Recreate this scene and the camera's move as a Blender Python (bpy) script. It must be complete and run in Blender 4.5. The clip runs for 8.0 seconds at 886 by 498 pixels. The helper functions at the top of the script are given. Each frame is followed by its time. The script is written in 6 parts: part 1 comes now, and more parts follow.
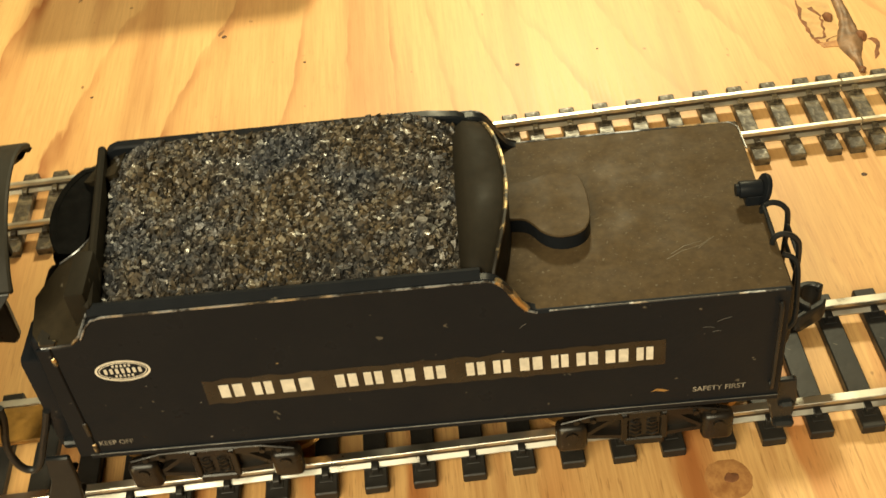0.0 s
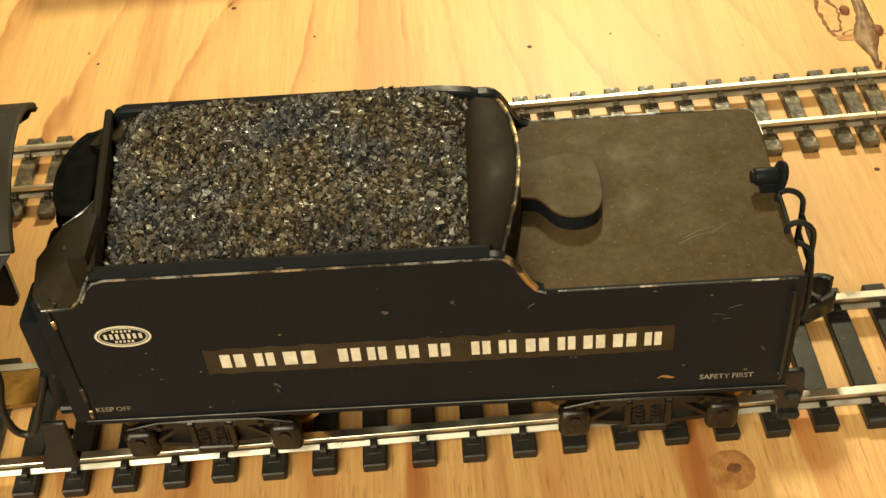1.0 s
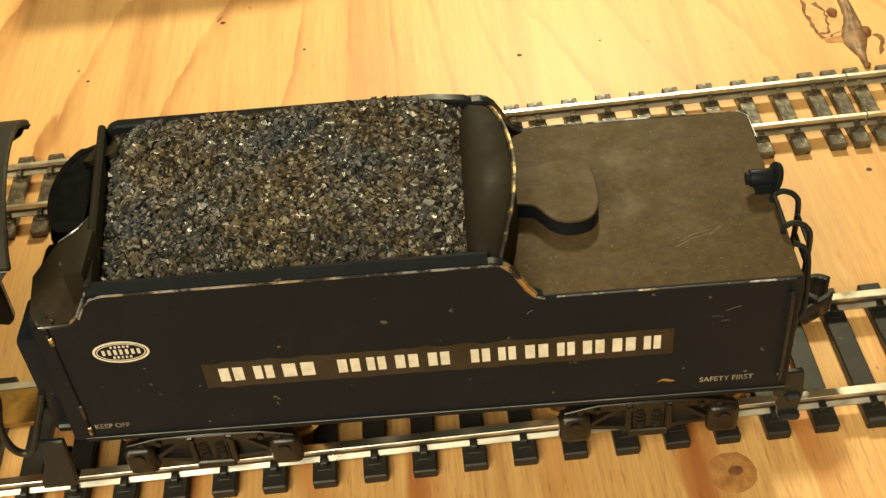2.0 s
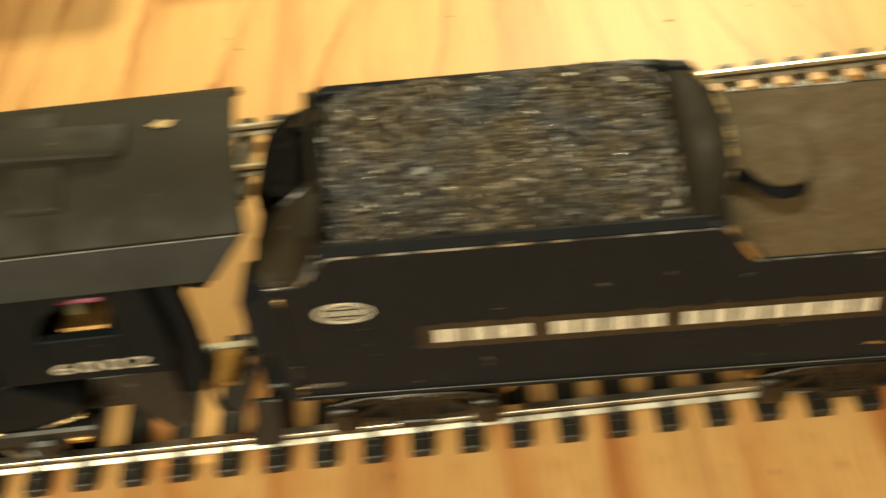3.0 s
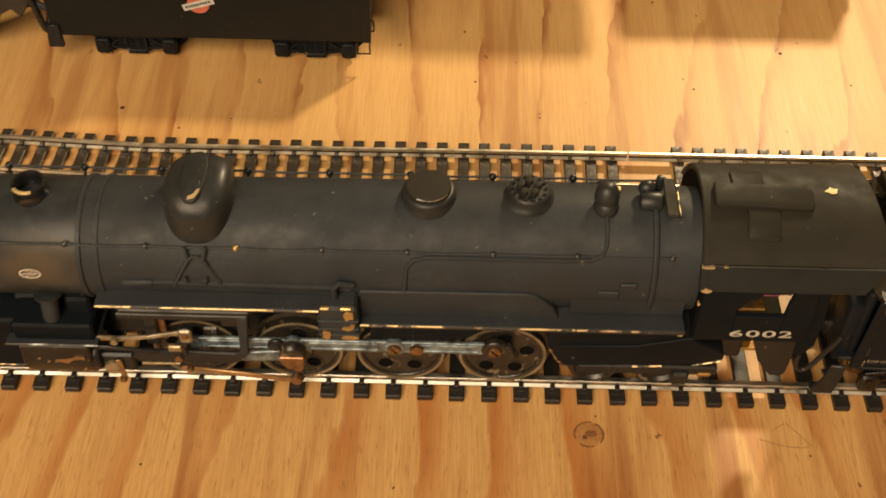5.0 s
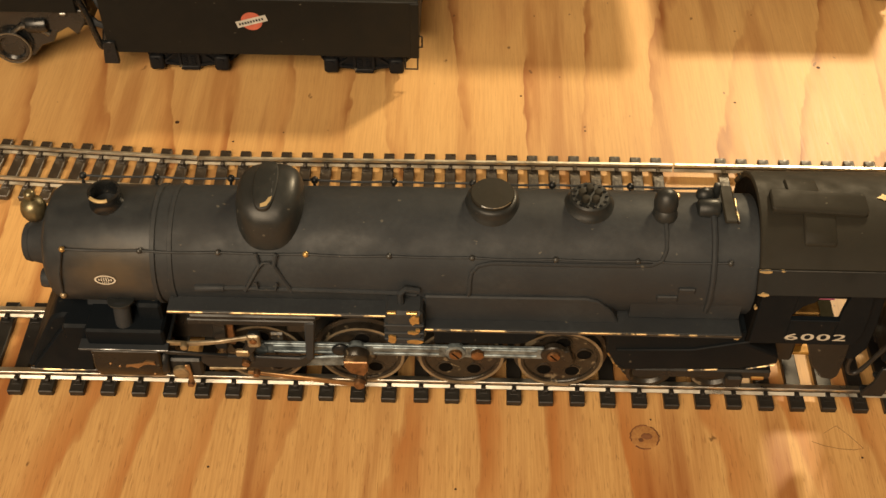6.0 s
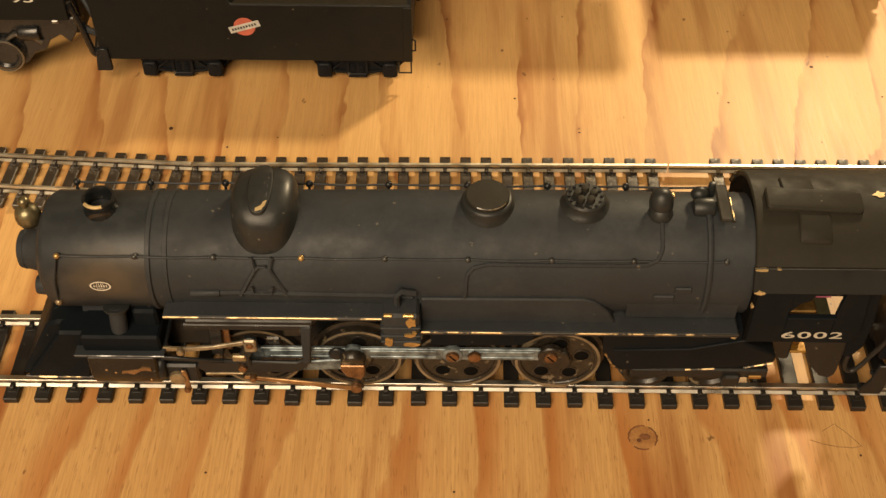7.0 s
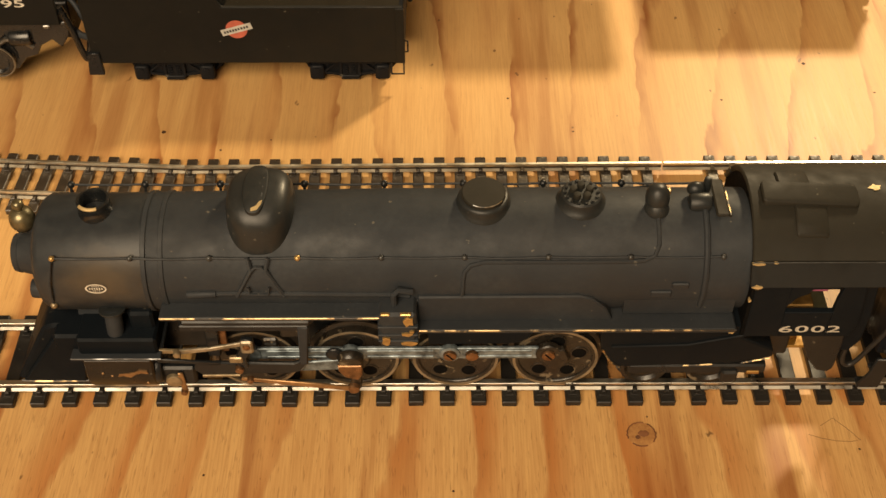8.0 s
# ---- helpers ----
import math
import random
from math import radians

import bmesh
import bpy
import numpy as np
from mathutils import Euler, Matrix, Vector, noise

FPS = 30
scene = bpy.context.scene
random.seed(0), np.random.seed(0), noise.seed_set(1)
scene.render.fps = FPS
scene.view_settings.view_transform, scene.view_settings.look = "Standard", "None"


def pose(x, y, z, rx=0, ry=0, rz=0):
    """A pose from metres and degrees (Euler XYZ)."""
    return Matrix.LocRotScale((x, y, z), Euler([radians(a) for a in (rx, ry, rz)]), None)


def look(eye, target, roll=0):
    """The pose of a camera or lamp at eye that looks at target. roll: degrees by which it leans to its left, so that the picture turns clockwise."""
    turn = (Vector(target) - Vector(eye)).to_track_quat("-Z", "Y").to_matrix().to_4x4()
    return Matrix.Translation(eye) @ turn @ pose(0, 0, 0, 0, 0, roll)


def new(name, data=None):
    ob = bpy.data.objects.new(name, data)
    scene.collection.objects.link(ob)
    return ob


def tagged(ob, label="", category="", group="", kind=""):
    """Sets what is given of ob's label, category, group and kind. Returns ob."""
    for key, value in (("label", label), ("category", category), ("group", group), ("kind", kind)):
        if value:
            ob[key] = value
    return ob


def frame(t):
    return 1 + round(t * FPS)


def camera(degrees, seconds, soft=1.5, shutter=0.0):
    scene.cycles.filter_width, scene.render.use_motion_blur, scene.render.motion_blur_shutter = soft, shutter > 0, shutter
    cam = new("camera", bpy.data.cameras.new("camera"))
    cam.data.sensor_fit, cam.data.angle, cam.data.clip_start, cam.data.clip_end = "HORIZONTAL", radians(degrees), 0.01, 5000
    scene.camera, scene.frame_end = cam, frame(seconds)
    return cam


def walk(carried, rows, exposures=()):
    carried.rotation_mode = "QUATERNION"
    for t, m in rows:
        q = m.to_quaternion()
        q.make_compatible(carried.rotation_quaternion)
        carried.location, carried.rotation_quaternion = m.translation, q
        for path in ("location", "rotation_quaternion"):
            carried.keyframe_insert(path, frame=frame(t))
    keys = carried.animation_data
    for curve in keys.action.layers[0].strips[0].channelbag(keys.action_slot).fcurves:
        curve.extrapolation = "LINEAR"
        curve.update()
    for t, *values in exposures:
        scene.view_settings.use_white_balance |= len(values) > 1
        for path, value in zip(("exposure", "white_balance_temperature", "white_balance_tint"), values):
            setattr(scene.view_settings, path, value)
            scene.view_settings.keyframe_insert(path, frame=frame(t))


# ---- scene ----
cam = camera(40.0, 8.0, 1.5, 0.48)
PATH = [
    (0, (0.00600, -0.11239, 0.13859), (0.00240, 0.10582, -0.06726), -7.72),
    (0.5, (0.00415, -0.11207, 0.13674), (0.00152, 0.10441, -0.07093), -5.58),
    (1, (0.00433, -0.11177, 0.13604), (0.00131, 0.10456, -0.07178), -5.49),
    (1.5, (0.00415, -0.11187, 0.13567), (0.00088, 0.10565, -0.07090), -6.31),
    (1.7, (0.00379, -0.11207, 0.13564), (0.00185, 0.10634, -0.07001), -6.35),
    (2.8, (-0.00214, -0.11151, 0.13592), (-0.00057, 0.10363, -0.07315), -5.95),
    (3, (-0.01758, -0.11284, 0.13874), (-0.02875, 0.10075, -0.07163), -8.31),
    (3.2, (-0.03406, -0.11486, 0.14194), (-0.05256, 0.10147, -0.06508), -9.73),
    (3.5, (-0.06245, -0.13402, 0.17881), (-0.09962, 0.07199, -0.03608), -11.81),
    (3.7, (-0.08854, -0.14939, 0.20217), (-0.11155, 0.05904, -0.01238), -7.80),
    (4, (-0.10799, -0.13532, 0.20556), (-0.12339, 0.06805, -0.01444), -5.50),
    (4.5, (-0.12571, -0.14863, 0.21060), (-0.12891, 0.05039, -0.01385), 0.38),
    (5, (-0.12750, -0.16155, 0.21604), (-0.12948, 0.03806, -0.00791), 0.95),
    (5.2, (-0.13127, -0.16683, 0.21709), (-0.13358, 0.03506, -0.00479), 0.91),
    (6.5, (-0.13902, -0.16878, 0.21888), (-0.14263, 0.03521, -0.00106), 0.20),
    (7, (-0.13860, -0.16906, 0.21798), (-0.14117, 0.03577, -0.00119), 0.01),
    (7.5, (-0.14002, -0.17072, 0.21746), (-0.14108, 0.03507, -0.00083), -0.06),
    (8, (-0.13962, -0.16996, 0.21646), (-0.14005, 0.03611, -0.00156), -0.27),
]
walk(cam, [(t, look(eye, target, roll)) for t, eye, target, roll in PATH],
     [(0.0, -0.02, 6480, -6), (1.7, -0.02, 6480, -6), (3.0, 0.04, 6540, -7), (3.5, 0.06, 6600, -4), (4.0, -0.5, 7000, 10), (4.6, -0.36, 7100, 12), (8.0, -0.36, 7100, 12)])

# ---- light ----
world = bpy.data.worlds.new("world")
scene.world = world
world.use_nodes = True
sky = world.node_tree.nodes["Background"]
sky.inputs[0].default_value = (1.0, 0.80, 0.56, 1)
sky.inputs[1].default_value = 0.075


def area_lamp(name, eye, target, size, watts, colour):
    data = bpy.data.lights.new(name, "AREA")
    data.shape, data.size, data.energy, data.color = "DISK", size, watts, colour
    lamp = new(name, data)
    lamp.matrix_world = look(eye, target)
    return lamp


area_lamp("bench_lamp", (0.07, 0.34, 0.30), (-0.14, 0.07, 0.0), 0.045, 2.42, (1.0, 0.81, 0.52))
# broad unseen fill from the front, added to lift the shaded sides
area_lamp("front_fill_light", (-0.46, -0.90, 0.92), (-0.10, 0.0, 0.0), 1.0, 31.0, (1.0, 0.815, 0.585))

# ---- materials ----
MM = 0.001


class Nodes:
    """A short way to write node trees."""

    def __init__(self, name, roughness=0.5, metallic=0.0):
        self.mat = bpy.data.materials.new(name)
        self.mat.use_nodes = True
        self.tree = self.mat.node_tree
        self.bsdf = self.tree.nodes["Principled BSDF"]
        self.bsdf.inputs["Roughness"].default_value = roughness
        self.bsdf.inputs["Metallic"].default_value = metallic

    def add(self, kind, **inputs):
        node = self.tree.nodes.new(kind)
        for key, value in inputs.items():
            slot = node.inputs[key.replace("_", " ")]
            if hasattr(value, "is_output"):
                self.tree.links.new(value, slot)
            else:
                slot.default_value = value
        return node

    def link(self, a, b):
        self.tree.links.new(a, b)

    def coords(self, scale=(1, 1, 1), rotation=(0, 0, 0), location=(0, 0, 0)):
        tex = self.add("ShaderNodeTexCoord")
        return self.add("ShaderNodeMapping", Vector=tex.outputs["Object"], Scale=scale, Rotation=rotation, Location=location).outputs[0]

    def noise(self, vector, scale, detail=4.0, rough=0.55, distortion=0.0):
        return self.add("ShaderNodeTexNoise", Vector=vector, Scale=scale, Detail=detail, Roughness=rough, Distortion=distortion).outputs[0]

    def ramp(self, value, stops):
        node = self.add("ShaderNodeValToRGB", Fac=value)
        ramp = node.color_ramp
        while len(ramp.elements) < len(stops):
            ramp.elements.new(0.5)
        for element, (at, colour) in zip(ramp.elements, stops):
            element.position = at
            element.color = (*colour, 1) if hasattr(colour, "__len__") else (colour, colour, colour, 1)
        return node.outputs[0]

    def mix(self, fac, a, b, kind="MIX"):
        node = self.tree.nodes.new("ShaderNodeMix")
        node.data_type, node.blend_type = "RGBA", kind
        for slot, value in ((node.inputs[0], fac), (node.inputs[6], a), (node.inputs[7], b)):
            if hasattr(value, "is_output"):
                self.tree.links.new(value, slot)
            elif hasattr(value, "__len__"):
                slot.default_value = (*value, 1)
            else:
                slot.default_value = value
        return node.outputs[2]

    def math(self, op, a, b=0.0):
        node = self.tree.nodes.new("ShaderNodeMath")
        node.operation = op
        for slot, value in ((node.inputs[0], a), (node.inputs[1], b)):
            if hasattr(value, "is_output"):
                self.tree.links.new(value, slot)
            else:
                slot.default_value = value
        return node.outputs[0]

    def colour(self, value):
        if hasattr(value, "is_output"):
            self.link(value, self.bsdf.inputs["Base Color"])
        else:
            self.bsdf.inputs["Base Color"].default_value = (*value, 1)

    def rough(self, value):
        self.link(value, self.bsdf.inputs["Roughness"])

    def bump(self, height, strength=0.3, distance=0.0002):
        node = self.add("ShaderNodeBump", Height=height, Strength=strength, Distance=distance)
        self.link(node.outputs[0], self.bsdf.inputs["Normal"])


def paint(name, dark, dusty, roughness=0.45, dust=0.5, gloss=0.5, blotch=1.0, speck=(650, 0.73, 0.4), haze_amount=0.22):
    n = Nodes(name, roughness)
    n.bsdf.inputs["Specular IOR Level"].default_value = gloss
    v = n.coords()
    big = n.ramp(n.noise(v, 60, 5, 0.6), [(0.35, 1.0 - blotch), (0.72, 1.0)])
    fine = n.ramp(n.noise(v, 900, 3, 0.6), [(0.3, 0.25), (0.75, 1.0)])
    amount = n.math("MULTIPLY", n.math("MULTIPLY", big, fine), dust)
    colour = n.mix(amount, dark, dusty)
    haze = n.ramp(n.noise(v, 22, 3, 0.6), [(0.48, 0.0), (0.70, 1.0)])
    colour = n.mix(n.math("MULTIPLY", haze, haze_amount * dust), colour, (0.046, 0.036, 0.022))
    specks = n.ramp(n.noise(v, speck[0], 2, 0.5), [(speck[1], 0.0), (speck[1] + 0.03, 1.0)])
    colour = n.mix(n.math("MULTIPLY", specks, speck[2]), colour, (0.19, 0.17, 0.13))
    n.colour(colour)
    n.rough(n.ramp(n.noise(v, 200, 3), [(0.3, roughness - 0.1), (0.7, roughness + 0.15)]))
    n.bump(n.noise(v, 1500, 3), 0.25, 0.00008)
    return n.mat


def rubbed_lit_tie(name, dark, bare, spread):
    """Moulded plastic, dirty hollows, high spots pale from rubbing and from painted lamp sheen."""
    n = Nodes(name, 0.4)
    v = n.coords()
    lumps = n.noise(v, 620, 4, 0.65)
    high = n.ramp(lumps, [(spread, 0.0), (spread + 0.13, 1.0)])
    broad = n.ramp(n.noise(v, 150, 3, 0.5), [(0.35, 0.25), (0.65, 1.0)])
    own = n.add("ShaderNodeObjectInfo").outputs["Random"]
    amount = n.math("MULTIPLY", n.math("MULTIPLY", high, broad), n.math("ADD", n.math("MULTIPLY", own, 0.6), 0.5))
    n.colour(n.mix(amount, dark, bare))
    n.rough(n.ramp(lumps, [(0.40, 0.60), (0.62, 0.30)]))
    n.bump(lumps, 0.8, 0.00025)
    return n.mat


def plain(name, colour, roughness=0.5, metallic=0.0, vary=0.3, scale=400):
    n = Nodes(name, roughness, metallic)
    v = n.coords()
    k = n.ramp(n.noise(v, scale, 4), [(0.3, 1.0 - vary), (0.7, 1.0)])
    n.colour(n.mix(1.0, colour, k, "MULTIPLY"))
    n.rough(n.ramp(n.noise(v, scale * 1.7, 3), [(0.3, max(0.05, roughness - 0.12)), (0.7, min(1.0, roughness + 0.15))]))
    n.bump(n.noise(v, scale * 3, 3), 0.15, 0.00006)
    return n.mat


def plywood():
    """Rotary-cut softwood veneer: slanting growth bands with one sharp side, fine fibre, pores, dirt."""
    n = Nodes("varnished_plywood", 0.36)
    place = n.add("ShaderNodeSeparateXYZ", Vector=n.coords())
    x, y = place.outputs[0], place.outputs[1]
    lean = n.math("SUBTRACT", n.ramp(n.math("ADD", n.math("MULTIPLY", x, 2.5), 0.5), [(0.10, 0.54), (0.24, 0.46), (0.34, 0.32), (0.44, 0.30), (0.56, 0.78), (0.80, 0.80)]), 0.5)
    away = n.math("MAXIMUM", n.math("SUBTRACT", y, 0.02), -0.004)
    slide = n.math("MULTIPLY", n.math("MULTIPLY", lean, away), 0.95)
    swing = n.math("SUBTRACT", n.ramp(n.math("ADD", n.math("MULTIPLY", x, 2.5), 0.5), [(0.02, 0.36), (0.20, 0.47), (0.36, 0.70), (0.60, 0.60)]), 0.5)
    front = n.math("MULTIPLY", n.math("MINIMUM", y, 0.0), swing)
    bend = n.noise(n.coords((1, 0.40, 1)), 11, 2, 0.45)
    wander = n.noise(n.coords((1, 0.35, 1)), 70, 3, 0.55)
    jitter = n.noise(n.coords((1, 0.20, 1)), 420, 2, 0.5)
    # the growth bands run away to either side of the heart of the sheet, sharp on their inner edge
    out = n.math("ABSOLUTE", n.math("ADD", n.math("ADD", n.math("ADD", x, slide), front), 0.162))
    phase = n.math("DIVIDE", out, 0.0165)
    phase = n.math("ADD", phase, n.math("MULTIPLY", bend, 2.4))
    phase = n.math("ADD", phase, n.math("MULTIPLY", wander, 0.42))
    phase = n.math("ADD", phase, n.math("MULTIPLY", jitter, 0.16))
    wave = n.math("FRACT", phase)
    band = n.ramp(wave, [(0.0, 0.0), (0.07, 0.85), (0.16, 0.80), (0.42, 0.12), (0.70, 0.0)])
    line = n.ramp(wave, [(0.0, 0.0), (0.025, 1.0), (0.06, 0.75), (0.15, 0.0)])
    front_half = n.ramp(n.math("ADD", n.math("MULTIPLY", y, 3.0), 0.5), [(0.50, 1.0), (0.60, 0.30), (0.80, 0.26)])
    near = n.ramp(n.math("ADD", n.math("MULTIPLY", y, 3.0), 0.5), [(0.46, 1.0), (0.60, 0.72), (0.80, 0.60)])
    patch = n.ramp(n.noise(n.coords((1, 0.45, 1), (0, 0, 0), (3, 1, 0)), 17, 3, 0.5), [(0.36, 0.12), (0.58, 1.0)])
    broken = n.ramp(n.noise(n.coords((1, 0.5, 1), (0, 0, 0), (7, 2, 0)), 46, 3, 0.55), [(0.40, 0.08), (0.60, 1.0)])
    fibre = n.noise(n.coords((1, 0.030, 1)), 2100, 4, 0.65)
    streak = n.noise(n.coords((1, 0.05, 1)), 210, 3, 0.6)
    pores = n.ramp(n.noise(n.coords((1, 0.085, 1)), 2600, 2, 0.5), [(0.60, 0.0), (0.68, 1.0)])
    cloud = n.noise(n.coords((1, 0.3, 1)), 16, 3)
    colour = n.mix(n.ramp(cloud, [(0.3, 0.0), (0.7, 1.0)]), (0.61, 0.355, 0.134), (0.70, 0.440, 0.182))
    east = n.ramp(n.math("ADD", n.math("MULTIPLY", x, 2.5), 0.5), [(0.42, 1.0), (0.54, 0.42)])
    east = n.math("MAXIMUM", east, n.ramp(n.math("ADD", n.math("MULTIPLY", y, 3.0), 0.5), [(0.48, 0.9), (0.60, 0.0)]))
    tinge = n.math("MULTIPLY", n.math("MULTIPLY", n.math("MULTIPLY", band, patch), front_half), east)
    thin = n.ramp(n.math("ADD", n.math("MULTIPLY", y, 3.0), 0.5), [(0.52, 0.25), (0.62, 0.80)])
    colour = n.mix(tinge, colour, (0.43, 0.128, 0.026))
    colour = n.mix(n.math("MULTIPLY", n.math("MULTIPLY", n.math("MULTIPLY", line, broken), east), thin), colour, (0.25, 0.062, 0.014))
    colour = n.mix(n.ramp(streak, [(0.36, 0.20), (0.58, 0.0)]), colour, (0.42, 0.200, 0.065))
    colour = n.mix(n.math("MULTIPLY", n.ramp(fibre, [(0.38, 0.40), (0.60, 0.0)]), near), colour, (0.38, 0.175, 0.055))
    colour = n.mix(n.math("MULTIPLY", n.math("MULTIPLY", pores, front_half), 0.42), colour, (0.22, 0.095, 0.030))
    ruddy = n.ramp(n.noise(n.coords((1, 0.055, 1), (0, 0, 0), (5, 3, 0)), 95, 3, 0.55), [(0.54, 0.0), (0.66, 0.7)])
    colour = n.mix(n.math("MULTIPLY", n.math("MULTIPLY", ruddy, near), east), colour, (0.27, 0.080, 0.020))
    dirt = n.ramp(n.noise(n.coords((1, 0.55, 1)), 330, 2, 0.5), [(0.725, 0.0), (0.76, 1.0)])
    colour = n.mix(n.math("MULTIPLY", dirt, 0.75), colour, (0.13, 0.055, 0.018))
    n.colour(colour)
    n.rough(n.ramp(fibre, [(0.3, 0.42), (0.7, 0.52)]))
    n.bump(fibre, 0.05, 0.0001)
    return n.mat


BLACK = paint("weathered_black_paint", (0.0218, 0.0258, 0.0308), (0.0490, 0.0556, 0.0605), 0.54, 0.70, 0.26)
DECK = paint("dusty_black_paint", (0.041, 0.0270, 0.0135), (0.088, 0.060, 0.029), 0.66, 0.85, 0.16, 0.10, (2400, 0.68, 0.35), 0.10)
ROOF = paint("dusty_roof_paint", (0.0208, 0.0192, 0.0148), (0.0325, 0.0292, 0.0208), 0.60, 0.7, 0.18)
# the roof paint darkened, so its colour carries the slope's weaker sheen
SLOPE = paint("shaded_roof_side_paint", (0.0125, 0.0130, 0.0125), (0.021, 0.0212, 0.0195), 0.50, 0.7, 0.22)
SIDE = paint("satin_black_paint", (0.0092, 0.0107, 0.0136), (0.0178, 0.0193, 0.0215), 0.36, 0.35, 0.08)
FADED = paint("faded_black_paint", (0.0085, 0.0090, 0.0085), (0.015, 0.0145, 0.0125), 0.5, 0.6, 0.2)
FADED_DECK = paint("faded_deck_paint", (0.013, 0.0110, 0.0072), (0.028, 0.022, 0.014), 0.6, 0.6, 0.12, 0.6)
GLOSS = paint("glossy_black_paint", (0.0060, 0.0075, 0.0090), (0.016, 0.017, 0.016), 0.22, 0.5, 0.75)
OILY = paint("oily_brown_black", (0.0062, 0.0052, 0.0045), (0.020, 0.013, 0.008), 0.30, 0.6, 0.38)
FAR_RAIL = plain("dull_rail", (0.84, 0.79, 0.66), 0.42, 1.0, 0.2, 150)
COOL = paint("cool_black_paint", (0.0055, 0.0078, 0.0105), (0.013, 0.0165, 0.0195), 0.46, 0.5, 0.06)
DOME = paint("rubbed_dome_paint", (0.0125, 0.0150, 0.0160), (0.034, 0.037, 0.036), 0.42, 0.6, 0.40)
BULK = paint("darker_olive_paint", (0.0125, 0.0108, 0.0078), (0.026, 0.021, 0.014), 0.6, 0.6, 0.08, 0.6)
OLIVE = paint("olive_black_paint", (0.020, 0.0155, 0.0092), (0.050, 0.038, 0.022), 0.62, 0.6, 0.12, 0.6)
UNDER = paint("oily_black_metal", (0.0088, 0.0106, 0.0126), (0.026, 0.027, 0.026), 0.32, 0.6, 0.30)
BRASS = plain("bare_brass", (0.62, 0.42, 0.17), 0.35, 0.75, 0.4)
STEEL = plain("dull_nickel_steel", (0.36, 0.36, 0.34), 0.38, 1.0, 0.5)
RAIL = plain("nickel_silver_rail", (0.73, 0.70, 0.62), 0.38, 1.0, 0.25, 120)
TIE = paint("black_plastic_tie", (0.009, 0.009, 0.0095), (0.036, 0.029, 0.021), 0.42, 0.5, 0.35)
BROWN_TIE = paint("dark_brown_plastic_tie", (0.026, 0.020, 0.015), (0.075, 0.055, 0.038), 0.32, 0.8, 0.7)
# paler tie colours for the stretches where the lamp glints on the tops
LIT_TIE = rubbed_lit_tie("rubbed_lit_brown_tie", (0.030, 0.023, 0.016), (0.17, 0.135, 0.085), 0.50)
GREY_TIE = rubbed_lit_tie("dusty_lit_grey_tie", (0.038, 0.028, 0.017), (0.20, 0.160, 0.095), 0.46)
WHITE = plain("white_decal", (0.72, 0.69, 0.60), 0.5, 0.0, 0.25, 900)
FILM = plain("decal_film", (0.023, 0.018, 0.011), 0.3, 0.0, 0.6, 260)
RED = plain("red_decal", (0.60, 0.15, 0.10), 0.5)
GREY_WHITE = plain("greyed_white_decal", (0.52, 0.50, 0.44), 0.5, 0.0, 0.3, 900)
WORN_WHITE = plain("worn_white_decal", (0.34, 0.32, 0.27), 0.5, 0.0, 0.7, 900)
PINK = plain("pink_plastic", (0.40, 0.10, 0.20), 0.5)
BARK = plain("dark_resin", (0.25, 0.098, 0.036), 0.8, 0.0, 0.6, 420)
WOOD = plywood()


def rubbed(centre):
    """Black paint handled brown round one place, in metres from the thing's origin."""
    n = Nodes("handled_black_paint", 0.42)
    v = n.coords()
    far = n.add("ShaderNodeVectorMath", Vector=n.coords((0.62, 1, 1)))
    far.operation = "DISTANCE"
    far.inputs[1].default_value = (centre[0] * 0.62, centre[1], centre[2])
    edge = n.math("ADD", far.outputs["Value"], n.math("MULTIPLY", n.math("SUBTRACT", n.noise(v, 240, 4), 0.5), 0.006))
    worn = n.ramp(n.math("MULTIPLY", edge, 60.0), [(0.10, 0.75), (0.42, 0.0)])
    base = n.mix(n.ramp(n.noise(v, 300, 4), [(0.35, 0.0), (0.7, 0.6)]), (0.0175, 0.0212, 0.0250), (0.040, 0.045, 0.048))
    n.colour(n.mix(worn, base, (0.085, 0.064, 0.040)))
    n.bsdf.inputs["Specular IOR Level"].default_value = 0.36
    n.bump(n.noise(v, 1500, 3), 0.25, 0.00008)
    return n.mat


HANDLED = rubbed((-0.0615, -0.0105, 0.0400))


# ---- mesh helpers, in millimetres ----
def empty(name, x, y, z, yaw=0.0):
    ob = new(name)
    ob.empty_display_size = 0.01
    ob.matrix_world = pose(x * MM, y * MM, z * MM, 0, 0, yaw)
    return ob


def smooth(bm, angle=35):
    for f in bm.faces:
        f.smooth = True
    for e in bm.edges:
        if len(e.link_faces) == 2 and e.calc_face_angle(0) > radians(angle):
            e.smooth = False


def part(name, bm, material, parent=None, label="", origin=(0, 0, 0), angle=35):
    bm.normal_update()
    smooth(bm, angle)
    bmesh.ops.transform(bm, matrix=Matrix.Scale(MM, 4) @ Matrix.Translation([-c for c in origin]), verts=bm.verts)
    mesh = bpy.data.meshes.new(name)
    bm.to_mesh(mesh)
    bm.free()
    mesh.materials.append(material)
    ob = new(name, mesh)
    if parent:
        ob.parent = parent
    if label:
        ob["label"] = label
    return ob


def merge(bm, other):
    mesh = bpy.data.meshes.new("piece")
    other.to_mesh(mesh)
    other.free()
    bm.from_mesh(mesh)
    bpy.data.meshes.remove(mesh)
    return bm


